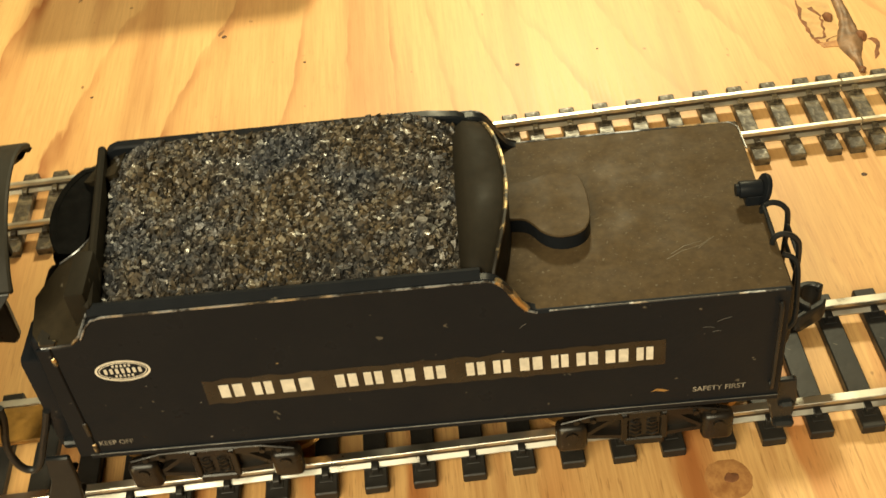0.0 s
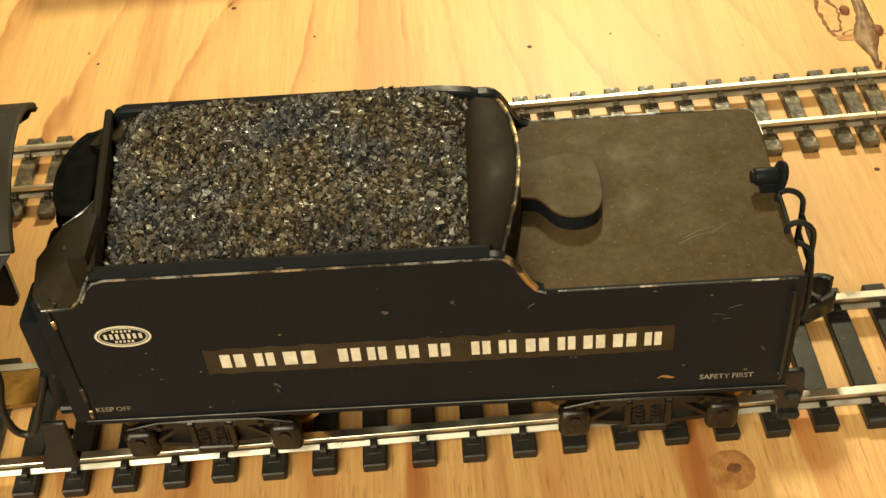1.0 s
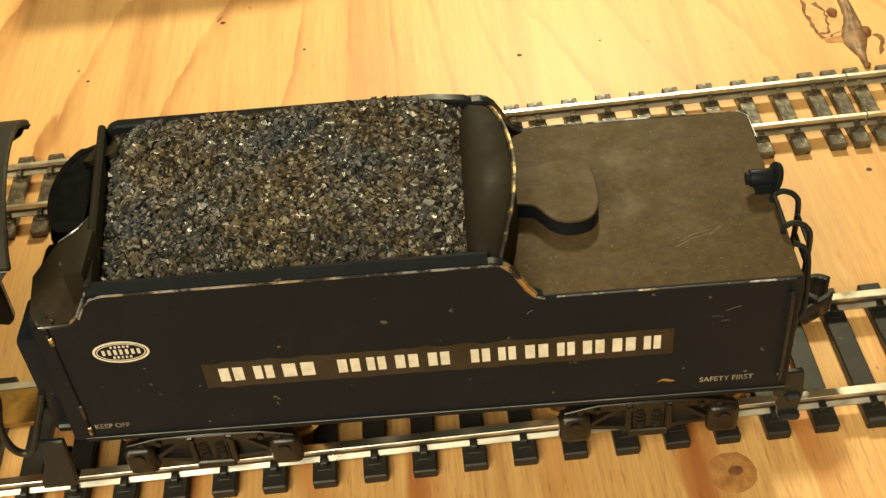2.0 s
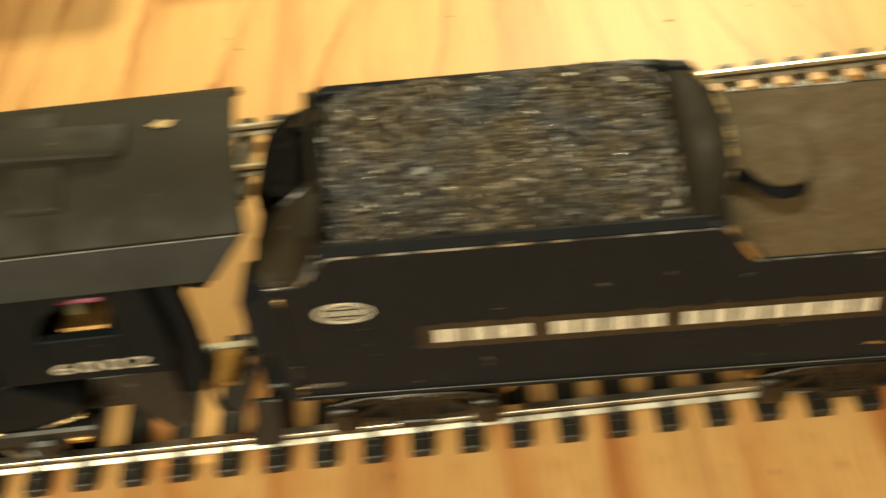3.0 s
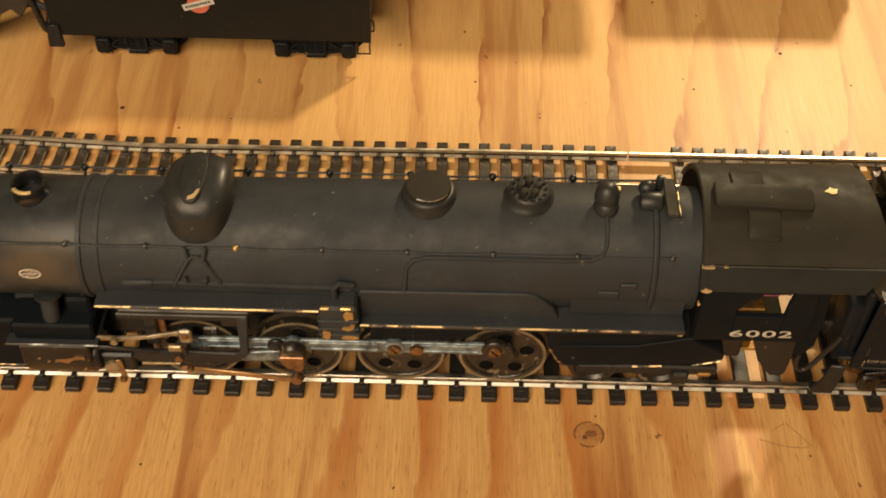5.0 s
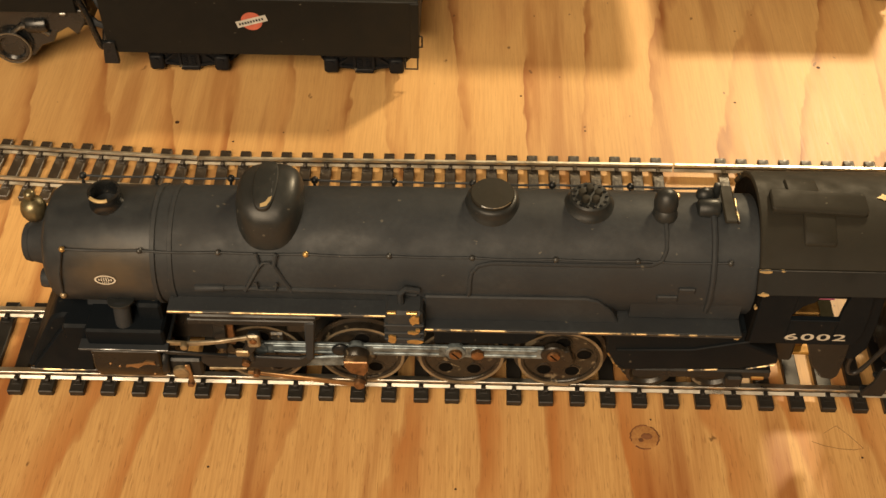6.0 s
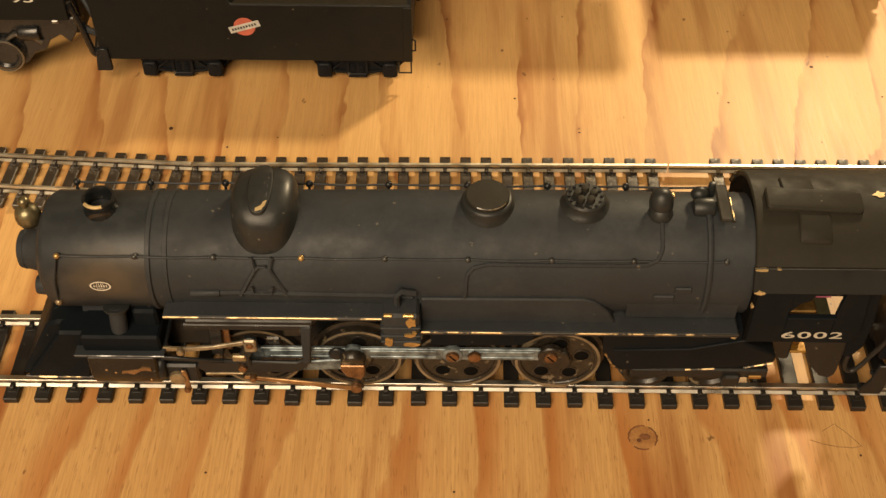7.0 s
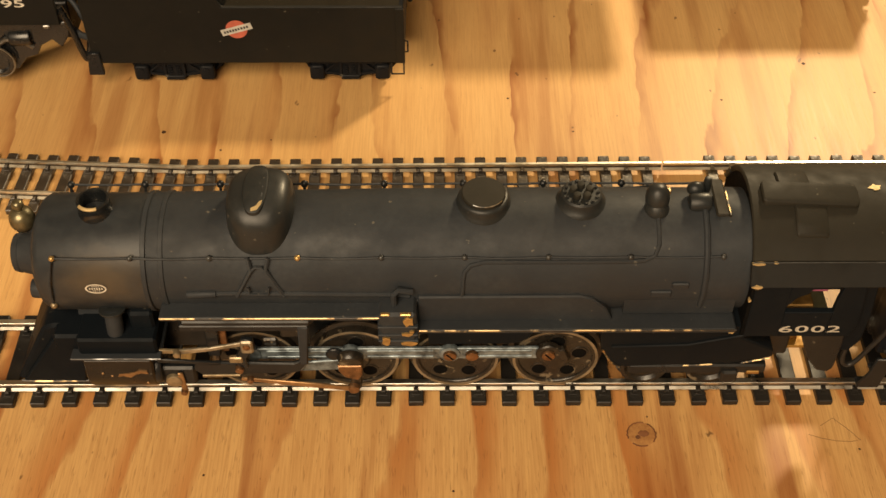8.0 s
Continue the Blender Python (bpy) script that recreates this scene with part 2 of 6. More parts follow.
def box(x0, x1, y0, y1, z0, z1, bevel=0.25, bm=None, segments=1, turn=None):
    b = bmesh.new()
    bmesh.ops.create_cube(b, size=1)
    bmesh.ops.transform(b, matrix=Matrix.Translation(((x0 + x1) / 2, (y0 + y1) / 2, (z0 + z1) / 2)) @ Matrix.Diagonal((x1 - x0, y1 - y0, z1 - z0, 1)), verts=b.verts)
    if bevel:
        bmesh.ops.bevel(b, geom=b.edges[:], offset=bevel, segments=segments, profile=0.5, affect="EDGES")
    if turn:
        bmesh.ops.transform(b, matrix=turn, verts=b.verts)
    return merge(bm, b) if bm else b


def cyl(a, b, r0, r1=None, seg=20, bm=None, bevel=0.0):
    a, b = Vector(a), Vector(b)
    k = bmesh.new()
    bmesh.ops.create_cone(k, cap_ends=True, segments=seg, radius1=r0, radius2=r0 if r1 is None else r1, depth=(b - a).length)
    if bevel:
        bmesh.ops.bevel(k, geom=[e for e in k.edges if len(e.link_faces) == 2 and e.calc_face_angle(0) > 1.0], offset=bevel, segments=2, profile=0.5, affect="EDGES")
    turn = (b - a).to_track_quat("Z", "Y").to_matrix().to_4x4()
    bmesh.ops.transform(k, matrix=Matrix.Translation((a + b) / 2) @ turn, verts=k.verts)
    return merge(bm, k) if bm else k


def ball(c, r, bm=None, squash=(1, 1, 1)):
    k = bmesh.new()
    bmesh.ops.create_uvsphere(k, u_segments=16, v_segments=10, radius=r)
    bmesh.ops.transform(k, matrix=Matrix.Translation(c) @ Matrix.Diagonal((*squash, 1)), verts=k.verts)
    return merge(bm, k) if bm else k


def lathe(profile, centre, axis, seg=32, bm=None, loop=False):
    """A turned solid: profile of (radius, height) along the axis from centre."""
    k = bmesh.new()
    rings = []
    for r, h in profile:
        if r < 1e-6:
            rings.append([k.verts.new((0, 0, h))])
        else:
            rings.append([k.verts.new((r * math.cos(2 * math.pi * i / seg), r * math.sin(2 * math.pi * i / seg), h)) for i in range(seg)])
    for p, q in zip(rings, rings[1:] + rings[:1] if loop else rings[1:]):
        for i in range(seg):
            j = (i + 1) % seg
            if len(p) == 1 and len(q) == 1:
                continue
            if len(p) == 1:
                k.faces.new((p[0], q[j], q[i]))
            elif len(q) == 1:
                k.faces.new((p[i], p[j], q[0]))
            else:
                k.faces.new((p[i], p[j], q[j], q[i]))
    for ring, flip in ((rings[0], True), (rings[-1], False)):
        if len(ring) > 1 and not loop:
            k.faces.new(ring[::-1] if flip else ring)
    turn = Vector(axis).to_track_quat("Z", "Y").to_matrix().to_4x4()
    bmesh.ops.transform(k, matrix=Matrix.Translation(centre) @ turn, verts=k.verts)
    bmesh.ops.recalc_face_normals(k, faces=k.faces[:])
    return merge(bm, k) if bm else k


def prism(outline, axis, a, b, bm=None, bevel=0.0):
    """A polygon pushed along an axis. axis y: outline of (x, z); axis x: (y, z); axis z: (x, y)."""
    k = bmesh.new()
    put = {"x": lambda u, v, w: (w, u, v), "y": lambda u, v, w: (u, w, v), "z": lambda u, v, w: (u, v, w)}[axis]
    p = [k.verts.new(put(u, v, a)) for u, v in outline]
    q = [k.verts.new(put(u, v, b)) for u, v in outline]
    k.faces.new(p)
    k.faces.new(q[::-1])
    for i in range(len(p)):
        j = (i + 1) % len(p)
        k.faces.new((p[i], q[i], q[j], p[j]))
    bmesh.ops.recalc_face_normals(k, faces=k.faces[:])
    if bevel:
        bmesh.ops.bevel(k, geom=[e for e in k.edges if e.calc_face_angle(0) > 0.5], offset=bevel, segments=1, profile=0.5, affect="EDGES")
    return merge(bm, k) if bm else k


def rod(points, r, seg=8, bm=None, closed=False):
    """A round wire along points."""
    pts = [Vector(p) for p in points]
    k = bmesh.new()
    rings = []
    for i, p in enumerate(pts):
        a = pts[i - 1] if i or closed else p
        b = pts[(i + 1) % len(pts)] if i < len(pts) - 1 or closed else p
        way = (b - a).normalized()
        side = way.orthogonal().normalized() if not rings else (rings[-1][1] - way * rings[-1][1].dot(way)).normalized()
        up = way.cross(side)
        rings.append(([k.verts.new(p + r * (side * math.cos(2 * math.pi * j / seg) + up * math.sin(2 * math.pi * j / seg))) for j in range(seg)], side))
    loops = [ring for ring, _ in rings]
    pairs = list(zip(loops, loops[1:])) + ([(loops[-1], loops[0])] if closed else [])
    for p, q in pairs:
        for j in range(seg):
            m = (j + 1) % seg
            k.faces.new((p[j], p[m], q[m], q[j]))
    if not closed:
        k.faces.new(loops[0][::-1])
        k.faces.new(loops[-1])
    bmesh.ops.recalc_face_normals(k, faces=k.faces[:])
    return merge(bm, k) if bm else k


def eased(points, n=5):
    """A smooth run of points through the given ones."""
    pts = [Vector(p) for p in points]
    out = []
    for i in range(len(pts) - 1):
        a, b, c, d = pts[max(0, i - 1)], pts[i], pts[i + 1], pts[min(len(pts) - 1, i + 2)]
        for k in range(n):
            t = k / n
            out.append(0.5 * (2 * b + (c - a) * t + (2 * a - 5 * b + 4 * c - d) * t * t + (3 * b - a - 3 * c + d) * t ** 3))
    return out + [pts[-1]]


def arc(cx, cy, r, a0, a1, n=8, ry=None):
    ry = r if ry is None else ry
    return [(cx + r * math.cos(radians(a0 + (a1 - a0) * i / n)), cy + ry * math.sin(radians(a0 + (a1 - a0) * i / n))) for i in range(n + 1)]


def letters(name, words, height, width, material, m, parent, label=""):
    """Flat lettering, height and width in millimetres, at the pose m (in metres) of its lower left corner."""
    data = bpy.data.curves.new(name, "FONT")
    data.body, data.size, data.offset, data.extrude = words, 1.0, 0.012, 0.0
    probe = bpy.data.objects.new(name, data)
    scene.collection.objects.link(probe)
    bpy.context.view_layer.update()
    mesh = bpy.data.meshes.new_from_object(probe)
    bpy.data.objects.remove(probe)
    xs = [v.co.x for v in mesh.vertices]
    ys = [v.co.y for v in mesh.vertices]
    x0, y0 = min(xs), min(ys)
    fit = Matrix.Diagonal((width * MM / (max(xs) - x0), height * MM / (max(ys) - y0), 1, 1)) @ Matrix.Translation((-x0, -y0, 0))
    mesh.transform(m @ fit)
    mesh.materials.clear()
    mesh.materials.append(material)
    ob = new(name, mesh)
    ob.parent = parent
    if label:
        ob["label"] = label
    return ob


# ---- the room and the board ----
WALL = plain("matt_cream_wall_paint", (0.62, 0.54, 0.42), 0.8, 0.0, 0.1, 6)
FLOOR = plain("grey_floor_paint", (0.24, 0.21, 0.18), 0.6, 0.0, 0.2, 6)
# unseen shell, added to bounce soft light and fill the reflections
for name, b, m in (
    ("floor", (-1900, 1700, -1700, 1500, -800, -770), FLOOR),
    ("ceiling", (-1900, 1700, -1700, 1500, 1650, 1680), WALL),
    ("wall_north", (-1900, 1700, 1500, 1600, -800, 1680), WALL),
    ("wall_south", (-1900, 1700, -1800, -1700, -800, 1680), WALL),
    ("wall_west", (-2000, -1900, -1800, 1600, -800, 1680), WALL),
    ("wall_east", (1700, 1800, -1800, 1600, -800, 1680), WALL),
):
    tagged(part(name, box(*b, 0), m), kind="structure")

board = part("plywood_board", box(-900, 800, -420, 620, -12, 0, 0.8), WOOD)
tagged(board, "honey-coloured varnished plywood sheet with dark grain lines, the train table top", "table top", kind="structure")
table = empty("work_table", 0, 0, -12)
for x in (-820, 720):
    for y in (-360, 560):
        part("leg", box(x - 30, x + 30, y - 30, y + 30, -758, 0, 2), WOOD, table)
part("apron", box(-840, 740, -390, -365, -90, 0, 1), WOOD, table)
part("apron", box(-840, 740, 565, 590, -90, 0, 1), WOOD, table)
tagged(table, "plain wooden table frame under the plywood sheet", "table")


def knot(x, y, rx, ry):
    """A round knot let into the veneer: an uneven disc with darker rings."""
    bm = bmesh.new()
    rings = []
    for k, (s, h) in enumerate(((1.0, 0.0), (0.86, 0.07), (0.55, 0.10), (0.2, 0.08))):
        ring = []
        for i in range(28):
            a = 2 * math.pi * i / 28
            w = s * (1 + 0.10 * noise.noise((3 * math.cos(a), 3 * math.sin(a), x + k)))
            ring.append(bm.verts.new((x + rx * w * math.cos(a), y + ry * w * math.sin(a), h)))
        rings.append(ring)
    for p, q in zip(rings, rings[1:]):
        for i in range(28):
            bm.faces.new((p[i], p[(i + 1) % 28], q[(i + 1) % 28], q[i]))
    bm.faces.new(rings[-1])
    return part("knot", bm, KNOT, board)


def knot_material():
    n = Nodes("wood_knot", 0.4)
    v = n.coords((1, 0.8, 1))
    k = n.ramp(n.noise(v, 700, 5, 0.7), [(0.35, (0.30, 0.130, 0.045)), (0.62, (0.46, 0.235, 0.085))])
    n.colour(k)
    n.bump(n.noise(v, 900, 3), 0.3, 0.0001)
    return n.mat


KNOT = knot_material()
knot(38.4, -17.2, 3.2, 3.3)
knot(-97.7, -20.1, 3.0, 3.0)
for x, y, rx, ry in ((-97.2, -19.9, 1.2, 0.9), (-98.6, -20.9, 0.6, 0.5), (38.9, -17.0, 1.0, 0.8)):
    heart = ball((x, y, 0.08), 1.0, None, (rx, ry, 0.07))
    for v in heart.verts:
        v.co += Vector((0.3, 0.3, 0.0)) * noise.noise(v.co * 1.3)
    part("knot_heart", heart, BARK, board)
for a0, a1 in ((-40, 60), (75, 210), (228, 300)):
    part("knot_ring", rod([(-97.7 + 3.05 * math.cos(radians(a)) + 0.12 * math.sin(a * 0.3), -20.1 + 3.05 * math.sin(radians(a)), 0.04) for a in range(a0, a1, 9)], 0.16, 5), BARK, board)


def split_in_veneer():
    """A torn split in the veneer: a smooth resin ridge with two knots, and a ragged hole beside it."""
    thing = empty("veneer_split", 81.5, 78, 0)
    rnd = random.Random(4)
    bm = bmesh.new()
    rings = []
    for k in range(33):
        u = k / 32
        x, y = 7.8 - 5.2 * u + 0.25 * math.sin(14 * u), 30 - 40.5 * u
        w = 1.35 + 0.25 * math.sin(11 * u) + 0.9 * math.exp(-((u - 0.74) / 0.09) ** 2) - 0.75 * max(0.0, u - 0.80) / 0.20
        row = []
        for i in range(13):
            v = -1 + i / 6
            rough = noise.noise((x * 0.9 + v * 2, y * 0.9, 3.0))
            row.append(bm.verts.new((x + (w + 0.35 * noise.noise((y * 0.8, v, 1.0))) * v, y + 0.2 * rough, 0.03 + 0.75 * math.sqrt(max(0, 1 - v * v)) * (1 + 0.8 * rough))))
        rings.append(row)
    for p, q in zip(rings, rings[1:]):
        for i in range(12):
            bm.faces.new((p[i], p[i + 1], q[i + 1], q[i]))
    part("resin_ridge", bm, RESIN, thing, "rough brown resin ridge", angle=60)
    for x, y, rx, ry in ((6.2, 1.0, 1.1, 1.5), (2.0, 8.4, 0.9, 1.4), (3.0, -9.4, 0.6, 1.2)):
        knob = ball((x, y, 0.2), 1.0, None, (rx, ry, 0.8))
        for v in knob.verts:
            v.co += 0.35 * Vector(noise.noise_vector(v.co * 0.9))
        part("bark_knot", knob, BARK, thing)
    tan = [(-2.6, 15.0), (-2.9, 8.0), (-2.6, 2.0), (0.6, 0.6), (2.6, 2.8), (3.4, 8.0), (3.8, 15.0)]
    part("bared_layer", prism(tan, "z", 0.008, 0.022), BARED, thing, "bared lighter layer of wood")
    edges = (((-2.0, 16.0), (-2.9, 9.0), (-2.8, 4.0), (-2.2, 0.6), (0.5, 0.2), (2.0, -1.0), (2.2, 3.2)),
             ((-2.6, 2.4), (-0.6, 2.0), (0.4, 6.0), (0.9, 9.5), (-0.6, 14.0)),
             ((-1.6, -0.6), (0.3, 1.6), (2.4, 2.6)), ((6.6, -6.4), (8.4, -2.0), (7.6, 1.0)))
    for line in edges:
        bm = bmesh.new()
        left, right = [], []
        for a, b in zip(line, line[1:]):
            for k in range(4):
                u = k / 4
                x, y = a[0] + (b[0] - a[0]) * u + rnd.uniform(-0.25, 0.25), a[1] + (b[1] - a[1]) * u
                w = rnd.uniform(0.12, 0.55)
                left.append(bm.verts.new((x - w, y - 0.3 * w, 0.03)))
                right.append(bm.verts.new((x + w, y + 0.3 * w, 0.03 + rnd.uniform(0.02, 0.16))))
        for a, b, c, d in zip(left, left[1:], right, right[1:]):
            bm.faces.new((a, b, d, c))
        part("torn_edge", bm, BARK, thing)
    bm = prism([(-2.0, 0.5), (2.1, 0.8), (2.3, -1.6), (1.6, -2.6), (1.2, -1.2), (-1.6, -1.0)], "z", 0.01, 0.12)
    part("torn_hole", bm, KNOT, thing)
    return tagged(thing, "torn brown split in the plywood veneer beside the rails", "wood split")


RESIN = plain("brown_resin", (0.26, 0.145, 0.07), 0.55, 0.0, 0.7, 420)
BARED = plain("bared_wood_layer", (0.62, 0.38, 0.15), 0.6, 0.0, 0.35, 300)
split_in_veneer()


# ---- tracks ----
# dark web colour that draws the shadow line under the rail head
WEB = plain("shade_line_rail_web", (0.075, 0.050, 0.026), 0.6, 0.3, 0.4, 150)


def rail_mesh(x0, x1, y, z, h, head):
    """A rail of height h on z, with foot, web and head."""
    if h > 2.1:
        f, w, k, steps = head * 1.05, head * 0.30, head * 0.80, (0.08, 0.24, 0.54, 0.72, 0.96)
    else:
        f, w, k, steps = head * 1.15, head * 0.22, head * 0.55, (0.09, 0.24, 0.54, 0.64, 0.92)
    side = [(-f, 0), (-f, steps[0] * h), (-w, steps[1] * h), (-w, steps[2] * h), (-k, steps[3] * h), (-k, steps[4] * h), (-k + 0.08, h)]
    outline = [(y + u, z + v) for u, v in side] + [(y - u, z + v) for u, v in reversed(side)]
    return prism(outline, "x", x0, x1)


def two_tone(ob, low, high):
    """Paints the shade line on a rail's web, between its bright foot and head."""
    ob.data.materials.append(WEB)
    for f in ob.data.polygons:
        if abs(f.normal.x) < 0.5 and low * MM < f.center.z < high * MM:
            f.material_index = 1
    return ob


def tie_mesh(width, half, height, gauge, rail_foot):
    """A moulded plastic tie with a spike lump on either side of each rail."""
    bm = box(-width / 2, width / 2, -half, half, 0, height, 0.18)
    for y in (-gauge, gauge):
        for s in (-1, 1):
            box(-0.5, 0.5, y + s * (rail_foot - 0.3) - 0.74, y + s * (rail_foot - 0.3) + 0.74, height - 0.1, height + 1.0, 0.12, bm)
        box(-0.9, 0.9, y - rail_foot - 0.9, y + rail_foot + 0.9, height - 0.1, height + 0.14, 0.05, bm)
    bmesh.ops.transform(bm, matrix=Matrix.Scale(MM, 4), verts=bm.verts)
    mesh = bpy.data.meshes.new("tie")
    bm.to_mesh(mesh)
    bm.free()
    return mesh


def lay_track(name, y, gauge, tie_half, tie_h, tie_w, rail_h, head, spots, cuts, material, label, pivot=0.0, yaw=0.0, worn=None):
    """spots: where the ties lie; cuts: where the rails meet; yaw turns the length about x = pivot; worn: the x past
    which ties take a paler, lamplit colour.
    """
    thing = empty(name, pivot, y, 0, yaw)
    spots, cuts = [x - pivot for x in spots], [x - pivot for x in cuts]
    half = gauge / 2 + head / 2
    mesh = tie_mesh(tie_w, tie_half, tie_h, half, head * 1.5)
    mesh.materials.append(material)
    rnd = random.Random(len(spots))
    pale = mesh.copy() if worn else mesh
    if worn:
        pale.materials[0] = worn[1]
    for x in spots:
        ob = new("tie", pale if worn and x + pivot > worn[0] else mesh)
        ob.parent = thing
        ob.matrix_basis = pose(x * MM, rnd.uniform(-0.15, 0.15) * MM, 0, 0, 0, rnd.uniform(-0.6, 0.6))
    for s in (-1, 1):
        for a, b in zip(cuts, cuts[1:]):
            two_tone(part("rail", rail_mesh(a + 0.12, b - 0.12, s * half, tie_h + 0.1, rail_h, head), RAIL if rail_h > 2.1 else FAR_RAIL, thing), tie_h + 0.1 + rail_h * (0.22 if rail_h > 2.1 else 0.19), tie_h + 0.1 + rail_h * 0.74)
    return tagged(thing, label, "railway track")


near_spots = [-15.95 + 6.85 * k for k in range(-46, 34)]
lay_track("model_track", 0, 16.5, 12.7, 1.6, 3.25, 2.2, 0.85, near_spots, (-345, -112, 117, 235), TIE, "straight silver model rails on black plastic ties under the locomotive")
far_left = [-82.0 + 5.36 * k for k in range(-48, 0)]
far_right = [-70.5 + 5.55 * k for k in range(17)] + [22.7 + 6.18 * k for k in range(9)] + [76.3, 80.4] + [86.5 + 6.1 * k for k in range(18)]
lay_track("narrow_model_track", 56.0, 10.6, 10.6, 1.6, 2.75, 2.0, 0.75, [x for x in far_left if x > -206], (-206.3, -83.5), BROWN_TIE, "narrow silver model rails on dark brown ties behind the locomotive", -83.5, 0.4, (-124.0, LIT_TIE))
lay_track("narrow_model_track", 55.2, 10.6, 10.6, 1.6, 2.75, 2.0, 0.75, [x for x in far_left if x < -207] , (-340, -206.7), BROWN_TIE, "narrow silver model rails on brown ties turning off behind the smokebox", -206.5, -3.2)
lay_track("narrow_model_track", 56.0, 10.6, 10.6, 1.6, 2.75, 2.0, 0.75, far_right, (-83.3, 78, 205), GREY_TIE, "narrow silver model rails on dusty grey ties behind the tender")


def speck(x, y, r):
    """A small dark pit in the veneer, filled with dirt."""
    bm = bmesh.new()
    ring = [bm.verts.new((x + r * (1 + 0.3 * noise.noise((i, x, y))) * math.cos(i * 0.785), y + r * math.sin(i * 0.785), 0.02)) for i in range(8)]
    top = bm.verts.new((x, y, 0.08))
    for i in range(8):
        bm.faces.new((ring[i], ring[(i + 1) % 8], top))
    return part("pit", bm, PIT, board)


PENCIL = plain("faint_pencil", (0.24, 0.125, 0.050), 0.7)
PIT = plain("dirt_filled_pit", (0.07, 0.03, 0.012), 0.7)
for x, y, r in ((75.5, 40.0, 0.7), (-37.1, 107.0, 0.8), (-215.2, 78.3, 0.9), (-199, 71, 0.5), (-186, 75, 0.35), (-63, 91, 0.5), (-105, 78, 0.45), (-122, 92, 0.5), (-96, -15.5, 0.35), (-52, -24, 0.4), (-138, -34, 0.4), (-190, -30, 0.4), (22, 84, 0.7), (38, 86, 0.35), (-20, 94, 0.45)):
    speck(x, y, r * 0.72)
pencil = rod([(-62.0, -20.2, 0.03), (-59.5, -21.2, 0.03), (-56.5, -21.9, 0.03), (-53.4, -22.1, 0.03), (-51.3, -21.7, 0.03), (-53.4, -18.8, 0.03), (-56.0, -16.0, 0.03), (-59.0, -18.0, 0.03)], 0.055, 5)
part("pencil_line", pencil, PENCIL, board)


# ---- tender ----
def coal_heap(thing, x0, x1, y0, y1, base, rise, count, seed, skew=0.0):
    """Crushed coal: a bumpy bed and many sharp chips."""
    rnd = random.Random(seed)

    def level(x, y):
        u, v = (x - x0) / (x1 - x0), (y - y0) / (y1 - y0)
        far = (1.0 if skew else 0.0) * (0.8 + 0.5 * min(1, max(0, 3 * (u - 0.42)))) * min(1, max(0, 2 * (v - 0.4)))
        return base + (rise + far) * min(1, 9 * u, 9 * (1 - u)) * min(1, 7 * v, (12 * (1 - v) + 0.15) if skew else 7 * (1 - v)) + 0.6 * noise.noise((x * 0.22, y * 0.22, seed)) + 0.35 * noise.noise((x * 0.9, y * 0.9, seed))

    def shear(x, y):
        return x - skew * ((y - y0) / (y1 - y0) - 0.5) * (x1 - x) / (x1 - x0) + 0.9 * (0.5 if skew else 0) * (x - x0) / (x1 - x0) * (1 - (2 * (y - y0) / (y1 - y0) - 1) ** 2)

    nx, ny = 46, 30
    bm = bmesh.new()
    grid = [[bm.verts.new((shear(x0 + (x1 - x0) * i / nx, y0 + (y1 - y0) * j / ny), y0 + (y1 - y0) * j / ny, level(x0 + (x1 - x0) * i / nx, y0 + (y1 - y0) * j / ny))) for j in range(ny + 1)] for i in range(nx + 1)]
    for i in range(nx):
        for j in range(ny):
            bm.faces.new((grid[i][j], grid[i + 1][j], grid[i + 1][j + 1], grid[i][j + 1]))
    part("coal_bed", bm, COAL_DUST, thing)
    verts, faces = [], []
    for k in range(count):
        x, y = rnd.uniform(x0 + 0.3, x1 - 0.3), rnd.uniform(y0 + 0.3, y1 - 0.3)
        size = rnd.choice((0.15, 0.18, 0.23, 0.28, 0.36, 0.50)) * rnd.uniform(0.75, 1.15)
        turn = Euler((rnd.uniform(0, 6.3), rnd.uniform(0, 6.3), rnd.uniform(0, 6.3))).to_matrix()
        c = Vector((shear(x, y), y, level(x, y) + size * rnd.uniform(-0.2, 0.7)))
        s = Vector((size * rnd.uniform(0.8, 1.3), size * rnd.uniform(0.6, 1.0), size * rnd.uniform(0.35, 0.7)))
        n = len(verts)
        for p in ((-1, -1, -1), (1, -0.8, -1), (0.8, 1, -1), (-1, 0.7, -1), (-0.6, -0.8, 1), (0.9, -0.5, 0.8), (0.5, 0.8, 1), (-0.8, 0.5, 0.7)):
            q = Vector([a * b * rnd.uniform(0.7, 1.15) for a, b in zip(p, s)])
            verts.append(tuple((c + turn @ q) * MM))
        faces += [[n + i for i in f] for f in ((0, 3, 2, 1), (4, 5, 6, 7), (0, 1, 5, 4), (1, 2, 6, 5), (2, 3, 7, 6), (3, 0, 4, 7))]
    mesh = bpy.data.meshes.new("coal")
    mesh.from_pydata(verts, [], faces)
    mesh.materials.append(COAL)
    ob = new("coal", mesh)
    ob.parent = thing
    return tagged(ob, "crushed black coal chips with glints", kind="stuff")


